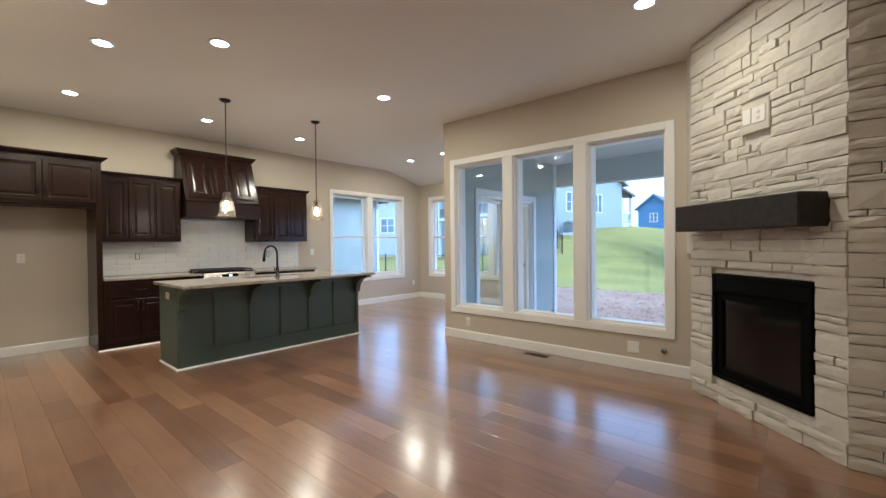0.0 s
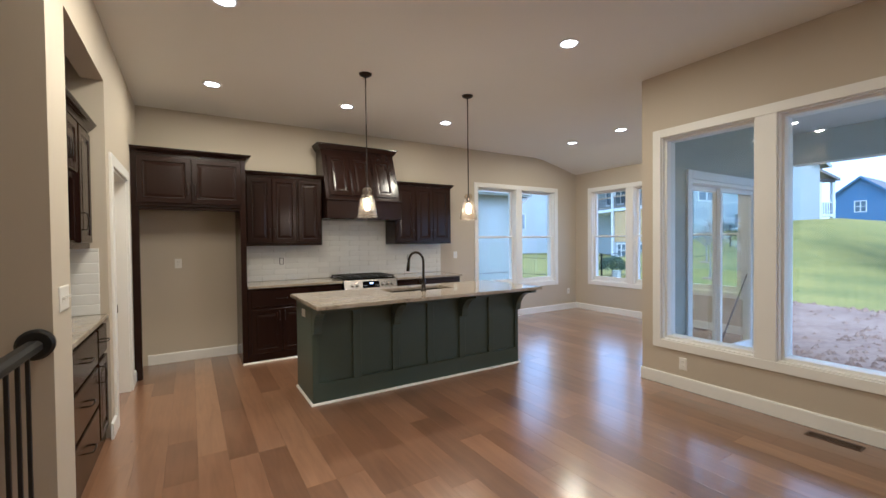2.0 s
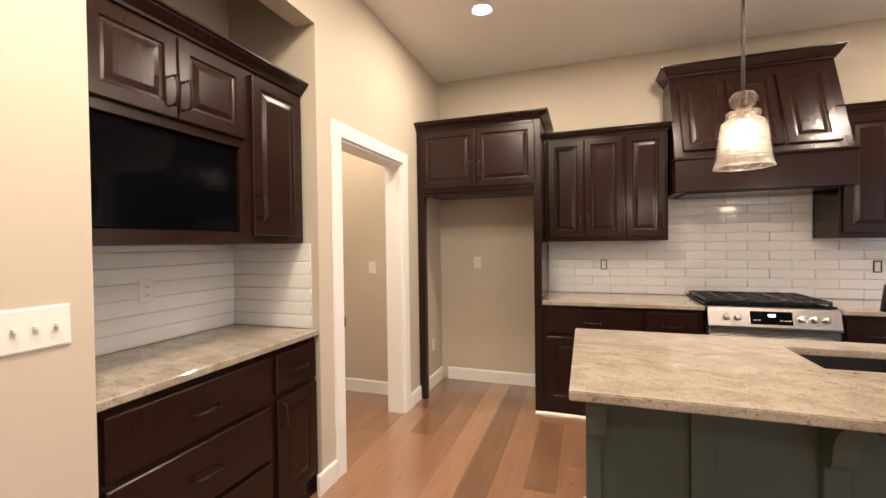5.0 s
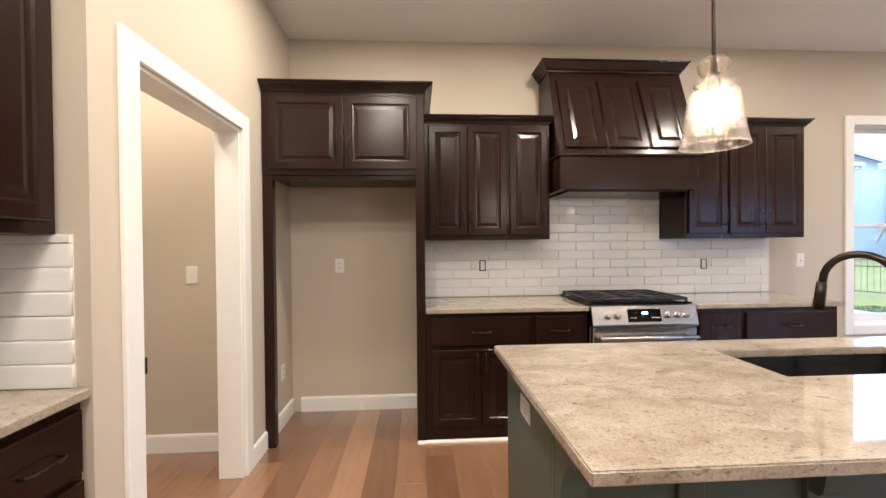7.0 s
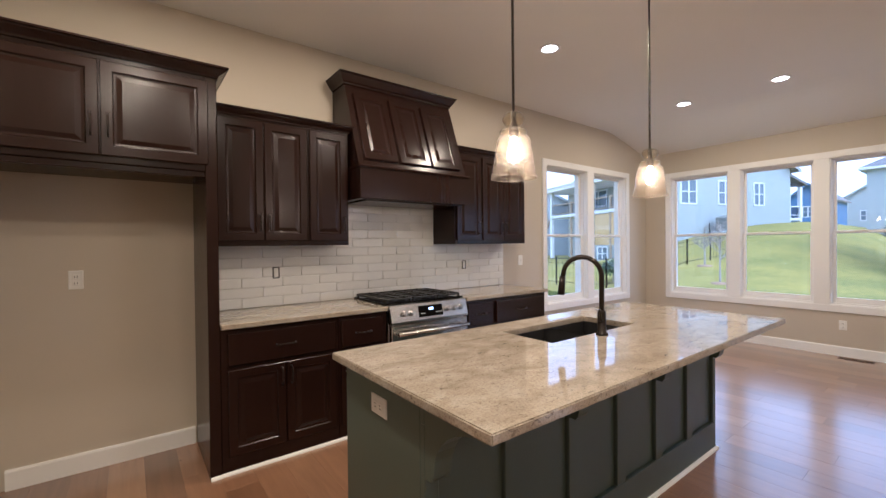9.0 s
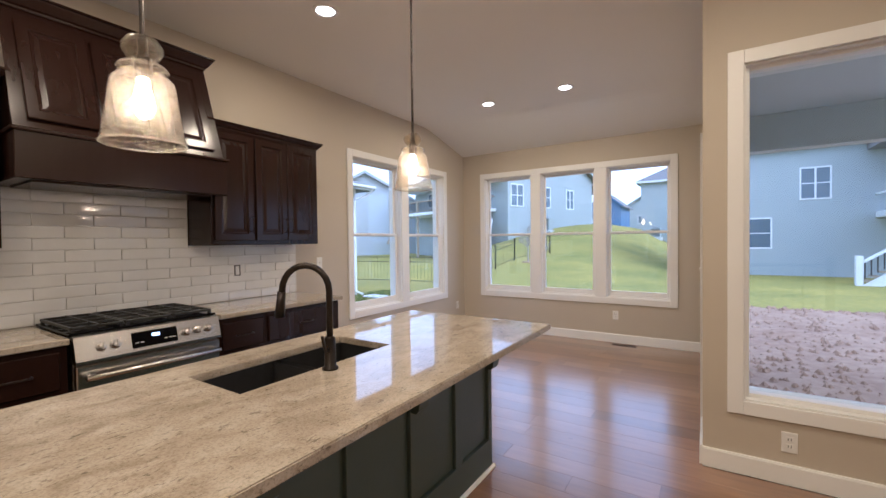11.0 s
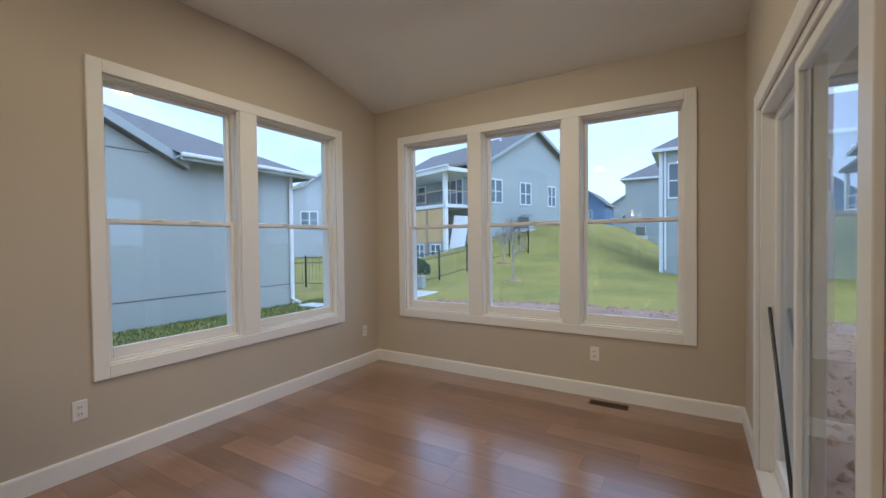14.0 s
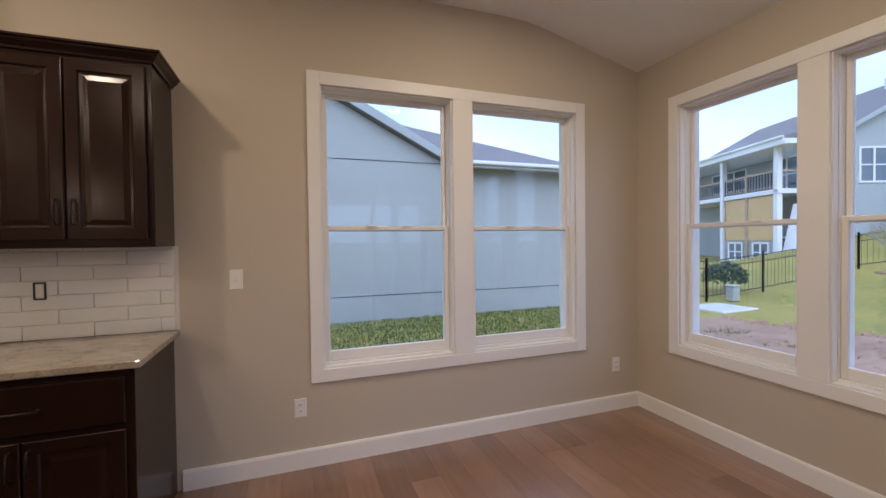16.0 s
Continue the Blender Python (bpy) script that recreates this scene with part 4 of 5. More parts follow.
part("body_side", Mesh().box(0, 0, 1.455, 0.05, nd, 1.845, 0.002), M_CAB, nc)
part("body_right", Mesh().box(0.67, 0, 1.455, nw, nd, 1.845, 0.002), M_CAB, nc)
part("body_back", Mesh().box(0.05, nd - 0.01, 1.455, 0.67, nd, 1.845), M_BLACK, nc)
part("body_top", Mesh().box(0, 0, 1.845, nw, nd, 2.225, 0.002), M_CAB, nc)
# black panel added across the cabinet opening so that it reads plain dark
opening_fill = thing("television", "black glass panel added across the dark niche cabinet opening", "television", FACE_E(0.07, NY0 + 0.002))
part("black_panel", Mesh().box(0.058, 0.016, 1.463, 0.662, 0.022, 1.837, 0.002), M_DISP, opening_fill)
part("casing", Mesh().box(0.054, 0.022, 1.458, 0.666, 0.06, 1.842, 0.004), M_BLACK, opening_fill)
door(nc, 0.03, 1.885, 0.352, 2.205, (0.325, 1.985))
door(nc, 0.358, 1.885, 0.69, 2.205, (0.385, 1.985))
door(nc, 0.735, 1.44, 1.085, 2.205, (0.765, 1.58))
crown(nc, 0, nw, nd, 2.225, False, False, 0.065, 0.055)


# ---- fireplace ----
FA = Vector((4.335, 0.87, 0))
# local frame: x runs along the face away from the windows, the face looks to -y
un, nn = Vector((-0.687, -0.727, 0)).normalized(), Vector((-0.727, 0.687, 0)).normalized()
FPM = Matrix(((un.x, -nn.x, 0, FA.x), (un.y, -nn.y, 0, FA.y), (0, 0, 1, 0), (0, 0, 0, 1)))
FL = 1.294
fp = thing("fireplace", "white painted ledgestone corner fireplace with black gas firebox", "fireplace", pose(0, 0, 0))
core = wall_mesh(FL - 0.02, H - 0.002, 0.10, [(0.255, 0.205, 1.10, 1.055)])
core.v = [tuple(FPM @ Vector((x + 0.01, y + 0.035, z))) for x, y, z in core.v]
part("mortar_face", core, M_MORT, fp)
part("mortar_side", Mesh().box(3.48, YS, 0, 3.58, -0.09, H - 0.002), M_MORT, fp)
part("chase", Mesh().prism([(4.64, YS + 0.002), (4.64, 0.95), (4.40, 0.83), (3.60, -0.04), (3.60, YS + 0.002)], 2, 1.2, H - 0.003), M_MORT, fp)
rs = random.Random(7)


def stone_mesh(w, h, d, seed):
    """A split-faced stone w by h, its rough face at -y."""
    r = random.Random(seed)
    nx = 5 if w > 0.25 else 4
    g = 0.0028
    vs, fs = [], []
    for j in range(4):
        for i in range(nx):
            u, v = i / (nx - 1), j / 3
            edge = i in (0, nx - 1) or j in (0, 3)
            x = g + u * (w - 2 * g) + (0 if i in (0, nx - 1) else r.uniform(-0.012, 0.012))
            z = g + v * (h - 2 * g) + (r.uniform(-0.003, 0.003) if j in (0, 3) else r.uniform(-0.006, 0.006))
            vs.append((x, -(d - (0.006 if edge else 0)) + r.uniform(-0.0025, 0.0025), z))
    for j in range(3):
        for i in range(nx - 1):
            k = j * nx + i
            fs.append((k, k + 1, k + nx + 1, k + nx))
    ring = list(range(nx)) + [nx * 2 - 1, nx * 3 - 1] + list(range(nx * 4 - 1, nx * 3 - 1, -1)) + [nx * 2, nx]
    k = len(vs)
    for i in ring:
        x, y, z = vs[i]
        vs.append((x, 0.005, z))
    m = len(ring)
    fs += [(ring[i], k + i, k + (i + 1) % m, ring[(i + 1) % m]) for i in range(m)]
    return Mesh().add(vs, fs)


def lay_stones(parent, m, length, height, holes, seed, lo=0.055, hi=0.15):
    """Courses of uneven ledgestone on a face, some courses split in two for part of their length."""
    r = random.Random(seed)
    count = 0
    z = 0.0
    while z < height - 0.02:
        h = r.choice((0.06, 0.08, 0.10, 0.12, 0.14, 0.16))
        if height - z - h < 0.05:
            h = height - z
        cuts = sorted({0.0, length, *(c for q in holes if q[1] < z + h - 0.01 and q[3] > z + 0.01 for c in (q[0], q[2]))})
        for a, b in zip(cuts, cuts[1:]):
            if any(q[0] - 0.001 <= a and b <= q[2] + 0.001 and q[1] < z + h - 0.01 and q[3] > z + 0.01 for q in holes):
                continue
            x = a
            while x < b - 0.01:
                w = r.uniform(0.13, 0.46)
                if b - x - w < 0.10:
                    w = b - x
                if h > 0.09 and r.random() < 0.55:
                    k = r.uniform(0.32, 0.68) * h
                    s = x + w * r.uniform(0.45, 0.7)
                    sizes = [(x, z, w, k), (x, z + k, s - x, h - k), (s, z + k, x + w - s, h - k)]
                else:
                    sizes = [(x, z, w, h)]
                for sx, sz, sw, sh in sizes:
                    if sw > 0.03:
                        count += 1
                        d = 0.026 + r.uniform(0.0, 0.020)
                        piece("stone", stone_mesh(sw, sh, d, seed * 1000 + count).data("stone", M_STONE), parent, m @ pose(sx, 0.035, sz, r.uniform(-1.5, 1.5), r.uniform(-0.4, 0.4), r.uniform(-1.0, 1.0)))
                x += w
        z += h


lay_stones(fp, FPM, FL, H - 0.004, [(0.255, 0.205, 1.10, 1.055), (0.555, 2.09, 0.80, 2.32)], 3)
lay_stones(fp, FACE_W(3.44, -0.075), -0.075 - YS, H - 0.004, [], 5)
part("plate_stone", Mesh().box(0.558, -0.004, 2.093, 0.797, 0.036, 2.317, 0.006).turned(FPM), M_STONE, fp)
# gas firebox
fb = Mesh()
ring4(fb, 0.262, 0.212, 1.093, 1.048, 0.035, -0.006, 0.05, 0.004)
fb = part("firebox_frame", fb.turned(FPM), M_FIREBOX, fp, "black metal firebox frame")
part("hood_lip", Mesh().prism([(-0.004, 0.92), (-0.020, 0.905), (-0.004, 0.900), (0.04, 0.93), (0.04, 1.013), (0.004, 1.013)], 0, 0.297, 1.058).turned(FPM), M_FIREBOX, fb)
inner = Mesh()
ring4(inner, 0.297, 0.247, 1.058, 0.90, 0.055, 0.012, 0.05, 0.004)
part("door_frame", inner.turned(FPM), M_FIREBOX, fb)
part("fire_glass", Mesh().box(0.352, 0.03, 0.302, 1.003, 0.036, 0.845).turned(FPM), M_FIREGL, fb)
part("firebox_back", Mesh().box(0.27, 0.05, 0.22, 1.085, 0.10, 1.04).turned(FPM), M_FIREBOX, fb)
part("mantel", Mesh().box(0.085, -0.20, 1.395, 1.195, 0.02, 1.605, 0.008).turned(FPM), M_MANTEL, fp, "dark stained timber mantel beam")


# ---- plates, vents, rail ----
def plate(m, kind, label="white wall plate with a duplex outlet", name="outlet", wide=0.072):
    p = thing(name, label, "switch" if kind.startswith("switch") else "outlet", m, "wall plates")
    part("cover", Mesh().rings(-wide / 2, -0.058, wide / 2, 0.058, [(0, 0), (0, 0.004), (0.005, 0.0065)]), M_PLATE, p)
    if kind == "outlet":
        for z in (-0.02, 0.02):
            part("socket", Mesh().box(-0.016, -0.009, z - 0.014, 0.016, -0.006, z + 0.014, 0.002), M_PLATE, p)
            part("slot", Mesh().box(-0.008, -0.0095, z - 0.006, -0.005, -0.0088, z + 0.006).box(0.005, -0.0095, z - 0.006, 0.008, -0.0088, z + 0.006), M_SLOT, p)
    elif kind == "blank":
        pass
    else:
        n = int(kind[-1])
        for k in range(n):
            x = (k - (n - 1) / 2) * 0.046
            part("toggle", Mesh().box(x - 0.005, -0.020, -0.003, x + 0.005, -0.006, 0.010, 0.002), M_PLATE, p)
            part("slot", Mesh().box(x - 0.006, -0.0075, -0.014, x + 0.006, -0.0062, 0.014), M_GROUT, p)
    return p


up = lambda z: pose(0, 0, z)
plate(FACE_S(0.56, YK) @ up(1.19), "outlet", "white outlet plate on the refrigerator alcove wall")
plate(FACE_S(4.57, YK) @ up(1.19), "switch1", "white single light switch beside the nook window", "light_switch")
plate(FACE_S(4.914, YK) @ up(0.378), "outlet", "white outlet plate below the nook window")
plate(FACE_S(7.37, YK) @ up(0.37), "outlet", "white outlet plate near the nook corner")
plate(FACE_W(XN, 5.04) @ up(0.37), "outlet", "white outlet plate below the nook windows")
plate(FACE_E(XW, 7.15) @ up(0.40), "outlet", "white outlet plate low in the refrigerator alcove")
plate(FACE_S(-0.29, 6.79) @ up(1.17), "switch1", "white light switch on the pantry wall", "light_switch")
plate(FACE_E(XW, 4.065) @ up(1.175), "switch3", "white triple toggle switch plate beside the niche", "light_switch", 0.165)
plate(FACE_N(4.775, YL) @ up(1.20), "switch2", "white double switch plate beside the patio door", "light_switch", 0.115)
plate(FACE_W(XL, 3.59) @ up(0.24), "outlet", "white outlet plate below the living room windows")
plate(FACE_W(XL, 1.44) @ up(0.23), "blank", "white blank wall plate near the fireplace", "wall_plate", 0.115)
plate(FACE_W(IX0, 5.40) @ pose(0, 0, 0.775, 0, 90, 0), "outlet", "white outlet plate on the green island end")
plate(pose(-0.428, 4.79, 1.18, 0, 0, 90), "outlet", "white outlet plate on the niche tiles")
plate(FPM @ pose(0.615, -0.004, 2.215), "blank", "white blank plate on the stone chimney", "wall_plate")
plate(FPM @ pose(0.715, -0.004, 2.21), "outlet", "white outlet plate on the stone chimney", "outlet", 0.11)
gv = thing("gas_valve", "small brass gas key stub on the wall by the fireplace", "valve", FACE_W(XL, 1.15) @ up(0.235))
part("flange", Mesh().lathe([(0.03, 0), (0.03, 0.006), (0.012, 0.01), (0.012, 0.03), (0.003, 0.03)], n=16).turned(pose(0, 0, 0, 90)), M_STEEL, gv)
part("key", Mesh().box(-0.02, -0.055, -0.005, 0.02, -0.03, 0.005, 0.003), M_BRONZE, gv)


def open_box(x, z):
    o = thing("outlet_box", "uncovered dark outlet box in the tile backsplash", "outlet", FACE_S(x, YK - 0.012) @ up(z), "outlet boxes")
    b = Mesh()
    ring4(b, -0.026, -0.045, 0.026, 0.045, 0.007, -0.008, 0.0, 0.002)
    part("bracket", b, M_SLOT, o)
    part("receptacle", Mesh().box(-0.017, -0.007, -0.034, 0.017, 0, 0.034, 0.003), M_PLATE, o)


open_box(1.741, 1.178)
open_box(3.67, 1.17)


def floor_vent(m):
    v = thing("floor_vent", "brown slotted floor register set in the hardwood", "vent", m, "floor vents")
    part("frame", ring4(Mesh(), -0.15, -0.05, 0.15, 0.05, 0.012, 0, 0.004, 0.001).turned(pose(0, 0, 0.004, -90)), M_VENT, v)
    for k in range(9):
        part("slat", Mesh().box(-0.138, -0.036 + k * 0.009 - 0.0025, 0.001, 0.138, -0.036 + k * 0.009 + 0.0025, 0.0035), M_VENT, v)


floor_vent(pose(7.48, 4.91, 0, 0, 0, 90))
floor_vent(pose(4.50, 2.48, 0, 0, 0, 90))

gr = thing("stair_guardrail", "black metal stair guardrail ending at a round wall rosette", "railing", pose(0.115, 0, 0))
part("rosette", Mesh().lathe([(0.003, 0.0), (0.066, 0.0), (0.066, 0.018), (0.055, 0.026), (0.003, 0.026)], n=28).turned(pose(0, 3.882, 1.0, 90)), M_BLACK, gr, smooth=False)
part("handrail", Mesh().box(-0.03, 2.60, 0.972, 0.03, 3.858, 1.022, 0.014), M_BLACK, gr)
part("newel", Mesh().box(-0.045, 2.51, 0, 0.045, 2.60, 1.10, 0.006).box(-0.055, 2.50, 1.10, 0.055, 2.61, 1.12, 0.006), M_BLACK, gr)
for k in range(10):
    part("baluster", Mesh().box(-0.007, 3.765 - k * 0.115 - 0.007, 0.0, 0.007, 3.765 - k * 0.115 + 0.007, 0.975, 0.002), M_BLACK, gr)

# ---- outside ----
def smooth01(t):
    t = max(0.0, min(1.0, t))
    return t * t * (3 - 2 * t)


def land(x, y):
    """Height of the lawn: flat round the house, rising to the east."""
    w = smooth01((y - 4) / 8) * (1 - 0.8 * smooth01((y - 15) / 8))
    z = -0.42 + 3.2 * smooth01((x - 15) / 26) * max(w, 0.06)
    return z + 0.05 * noise.noise((x * 0.3, y * 0.3, 0)) * (1 if x > 14 else 0.3)


xs = [-1500, -300, -60, -20, -8] + [k * 1.0 for k in range(-4, 60)] + [64, 70, 80, 100, 150, 400, 1500]
ys = [-1500, -300, -80, -40, -25] + [k * 1.0 for k in range(-18, 40)] + [44, 50, 60, 80, 120, 300, 1500]
gm = Mesh()
gm.v = [(x, y, land(x, y)) for y in ys for x in xs]
gm.f = [(j * len(xs) + i, j * len(xs) + i + 1, (j + 1) * len(xs) + i + 1, (j + 1) * len(xs) + i) for j in range(len(ys) - 1) for i in range(len(xs) - 1)]
solid("ground", gm, M_GRASS, "autumn lawn rising toward the neighbouring houses", "lawn", smooth=True)
# bare strip of soil beside the patio
dm = Mesh()
nx, ny = 70, 160
for j in range(ny + 1):
    y = -14 + 25.5 * j / ny
    edge = 14.9 + 0.35 * noise.noise((0, y * 0.9, 3)) + 0.12 * noise.noise((0, y * 4, 5)) - 0.9 * smooth01((y - 7.5) / 4)
    for i in range(nx + 1):
        x = 6.9 + (edge - 6.9) * i / nx
        z = -0.40 + 0.045 * noise.noise((x * 1.6, y * 1.6, 0)) + 0.03 * noise.noise((x * 5, y * 5, 2)) - 0.05 * (i in (0, nx) or j in (0, ny))
        dm.v.append((x, y, z + 0.03))
dm.f = [(j * (nx + 1) + i, j * (nx + 1) + i + 1, (j + 1) * (nx + 1) + i + 1, (j + 1) * (nx + 1) + i) for j in range(ny) for i in range(nx)]
solid("soil", dm, M_DIRT, "bare brown soil between patio and lawn", "soil", smooth=True)
cl = Mesh()
for k in range(2600):
    x, y, s = 7.1 + 7.8 * rs.random() ** 1.5, rs.uniform(-5, 10.5) if rs.random() < 0.5 else rs.uniform(-1, 4), rs.uniform(0.015, 0.06)
    z = -0.37
    cl.add([(x - s, y, z), (x, y - s, z), (x + s, y, z), (x, y + s * 0.8, z), (x + s * 0.2, y, z + s * 0.9)], [(0, 1, 4), (1, 2, 4), (2, 3, 4), (3, 0, 4)])
for k in range(420):
    y, s = rs.uniform(-4, 11.2), rs.uniform(0.02, 0.08)
    x = 14.85 + 0.35 * noise.noise((0, y * 0.9, 3)) - 0.9 * smooth01((y - 7.5) / 4) + rs.uniform(-0.25, 0.12)
    z = -0.40
    cl.add([(x - s, y, z), (x, y - s * 1.3, z), (x + s, y, z), (x, y + s, z), (x + s * 0.2, y - s * 0.3, z + s * 1.1), (x - s * 0.3, y + s * 0.4, z + s * 0.9)],
           [(0, 1, 4, 5), (1, 2, 4), (2, 3, 5, 4), (3, 0, 5)])
tagged(new("soil_clods", cl.data("soil_clods", M_DIRT)), "scattered clods on the bare soil", "soil", kind="stuff")
bl = Mesh()
for k in range(34000):
    x, y = rs.uniform(3.0, 13.5), rs.uniform(8.2, 14.3)
    h, a, s = rs.uniform(0.03, 0.085), rs.uniform(0, 6.28), 0.011
    dx, dy = math.cos(a) * s, math.sin(a) * s
    z = land(x, y) - 0.005
    bl.add([(x - dx, y - dy, z), (x + dx, y + dy, z), (x + dy * 3, y - dx * 3, z + h)], [(0, 1, 2)])
tagged(new("grass", bl.data("grass", M_BLADE)), "rough grass between the two houses", "grass", kind="stuff")
solid("patio_slab", Mesh().box(XL + T + 0.001, -2.5, -0.40, 7.0, YL - 0.181, -0.15, 0.01), M_CONC, "pale concrete patio slab", "patio")
solid("patio_ceiling", Mesh().box(XL + T + 0.001, -2.5, 2.84, 8.05, YL - 0.181, 2.96), M_PATIO, "grey painted patio ceiling", "ceiling")
solid("patio_beam", Mesh().box(7.80, -2.5, 2.42, 8.0, YL - 0.181, 2.84, 0.005), M_PATIO, "grey boxed beam at the patio edge", "beam")
solid("patio_column", Mesh().box(7.79, -2.4, -0.13, 8.0, -2.19, 2.42, 0.006), M_EXT, "white boxed patio column", "column")
solid("corner_board", Mesh().box(XN + T - 0.09, YL - 0.205, -0.3, XN + T + 0.02, YL - 0.181, HW).box(XN + T, YL - 0.18, -0.3, XN + T + 0.02, YL - 0.09, HW), M_EXT, "white corner board on the nook", "trim")


def hwindow(parent, m, w, h, panes=2):
    f = ring4(Mesh(), -w / 2, 0, w / 2, h, 0.10, -0.05, 0.02, 0.01)
    for k in range(1, panes):
        f.box(-w / 2 + w * k / panes - 0.05, -0.045, 0.1, -w / 2 + w * k / panes + 0.05, 0.015, h - 0.1)
    f.box(-w / 2 + 0.1, -0.03, h / 2 - 0.03, w / 2 - 0.1, 0.01, h / 2 + 0.03)
    win = part("window", f.turned(m), M_EXT, parent)
    part("pane", Mesh().box(-w / 2 + 0.1, -0.012, 0.1, w / 2 - 0.1, 0.0, h - 0.1).turned(m), M_DWIN, win)


def gable_house(name, label, m, w, d, base, eave, rise, siding, wins=(), over=0.45, hip=False):
    """A house whose front, w wide, faces -y of m; its ridge runs back. wins: (x, z, width, height, panes) on the front."""
    h = thing(name, label, "house", m)
    if hip:
        body = [(0, base), (w, base), (w, eave), (0, eave)]
    else:
        body = [(0, base), (w, base), (w, eave), (w / 2, eave + rise), (0, eave)]
    part("wall", Mesh().prism(body, 1, 0, d), siding, h)
    o, t = over, 0.22
    if hip:
        k = min(w, d) / 2
        a = [(-o, -o, eave), (w + o, -o, eave), (w + o, d + o, eave), (-o, d + o, eave)]
        r = [(k, k, eave + rise), (w - k, d - k, eave + rise)] if w > d else [(w / 2, k, eave + rise), (w / 2, d - k, eave + rise)]
        if w > d:
            r = [(k, d / 2, eave + rise), (w - k, d / 2, eave + rise)]
            fs = [(0, 1, 5, 4), (1, 2, 5), (2, 3, 4, 5), (3, 0, 4), (3, 2, 1, 0)]
        else:
            fs = [(0, 1, 4), (1, 2, 5, 4), (2, 3, 5), (3, 0, 4, 5), (3, 2, 1, 0)]
        part("roof", Mesh().add(a + r, fs), M_ROOF, h)
        part("fascia", Mesh().box(-o, -o - 0.02, eave - 0.2, w + o, -o, eave, 0.01).box(-o - 0.02, -o, eave - 0.2, -o, d + o, eave, 0.01).box(w + o, -o, eave - 0.2, w + o + 0.02, d + o, eave, 0.01), M_EXT, h)
        part("soffit", Mesh().box(-o, -o, eave - 0.06, w + o, d + o, eave - 0.01), M_EXT, h)
    else:
        s = rise / (w / 2)
        for sgn in (0, 1):
            p = [(-o, eave - o * s + 0.02), (w / 2, eave + rise + 0.02), (w / 2, eave + rise + 0.02 + t), (-o, eave - o * s + t)]
            if sgn:
                p = [(w - x, z) for x, z in p]
            part("roof", Mesh().prism(p, 1, -o, d + o), M_ROOF, h)
            q = [(-o, eave - o * s - 0.04), (w / 2, eave + rise - 0.04), (w / 2, eave + rise + t), (-o, eave - o * s + t - 0.02)]
            if sgn:
                q = [(w - x, z) for x, z in q]
            part("rake_board", Mesh().prism(q, 1, -o - 0.03, -o), siding, h)
    for x, z, ww, wh, n in wins:
        hwindow(h, pose(x, 0, z), ww, wh, n)
    return h


# the house next door, across the side lawn
na = thing("neighbour_house", "blue-grey single-storey house next door with shingle roof", "house", pose(0, 14.2, 0))
part("wall", Mesh().box(-14, 0, -0.6, 11.95, 9, 3.30), M_SIDE, na)
part("belt_line", Mesh().box(-14, -0.012, 0.16, 11.95, 0.0, 0.175), M_SLOT, na)
part("foundation", Mesh().box(-13.99, -0.006, -0.6, 11.94, 0.0, 0.155), M_SIDE, na)
part("gable_wall", Mesh().prism([(-3.5, 3.30), (8.4, 3.30), (2.45, 6.3)], 1, 0.0, 3.0), M_SIDE, na)
part("belt_line", Mesh().box(-3.4, -0.012, 3.28, 8.3, 0.0, 3.295), M_SLOT, na)
sl = 3.0 / 5.95
for sgn in (0, 1):
    p = [(9.0, 3.30 - 0.6 * sl + 0.02), (2.45, 6.34), (2.45, 6.56), (9.0, 3.30 - 0.6 * sl + 0.24)]
    q = [(9.0, 3.30 - 0.6 * sl + 0.02), (2.45, 6.34), (2.45, 6.54), (9.0, 3.30 - 0.6 * sl + 0.22)]
    if sgn:
        p, q = [(4.9 - x, z) for x, z in p], [(4.9 - x, z) for x, z in q]
    part("gable_roof", Mesh().prism(p, 1, -0.2, 3.2), M_ROOF, na)
    part("rake_board", Mesh().prism(q, 1, -0.24, -0.2), M_SIDE2, na)
rf = [(8.7, -0.45, 3.30), (12.40, -0.45, 3.30), (12.40, 9.4, 3.30), (-14.4, 9.4, 3.30), (-14.4, 0.3, 3.65), (8.7, 0.3, 3.65), (-9.5, 4.5, 5.6), (7.5, 4.5, 5.6)]
part("roof", Mesh().add(rf, [(0, 1, 7), (0, 7, 5), (5, 7, 6, 4), (1, 2, 7), (2, 3, 6, 7), (3, 4, 6)]), M_ROOF, na)
part("fascia", Mesh().box(8.7, -0.48, 3.16, 12.43, -0.45, 3.32, 0.01).box(12.40, -0.45, 3.16, 12.43, 9.4, 3.32, 0.01), M_SIDE2, na)
part("gutter", Mesh().box(8.7, -0.57, 3.23, 12.43, -0.48, 3.32, 0.02), M_EXT, na)
part("soffit", Mesh().box(8.7, -0.45, 3.22, 12.38, 0.0, 3.26), M_SIDE2, na)
part("downspout", Mesh().tube([(12.3, -0.5, 3.2), (12.2, -0.25, 3.0), (11.85, -0.06, 2.85), (11.85, -0.06, -0.25), (11.9, -0.35, -0.36)], 0.045, 8), M_EXT, na)
part("corner_board", Mesh().box(11.87, -0.02, -0.5, 11.97, 0.001, 3.26), M_EXT, na)
solid("splash_block", Mesh().box(11.6, 12.9, -0.42, 12.1, 13.6, -0.36, 0.02), M_CONC, "pale concrete splash pad by the downspout", "paving")

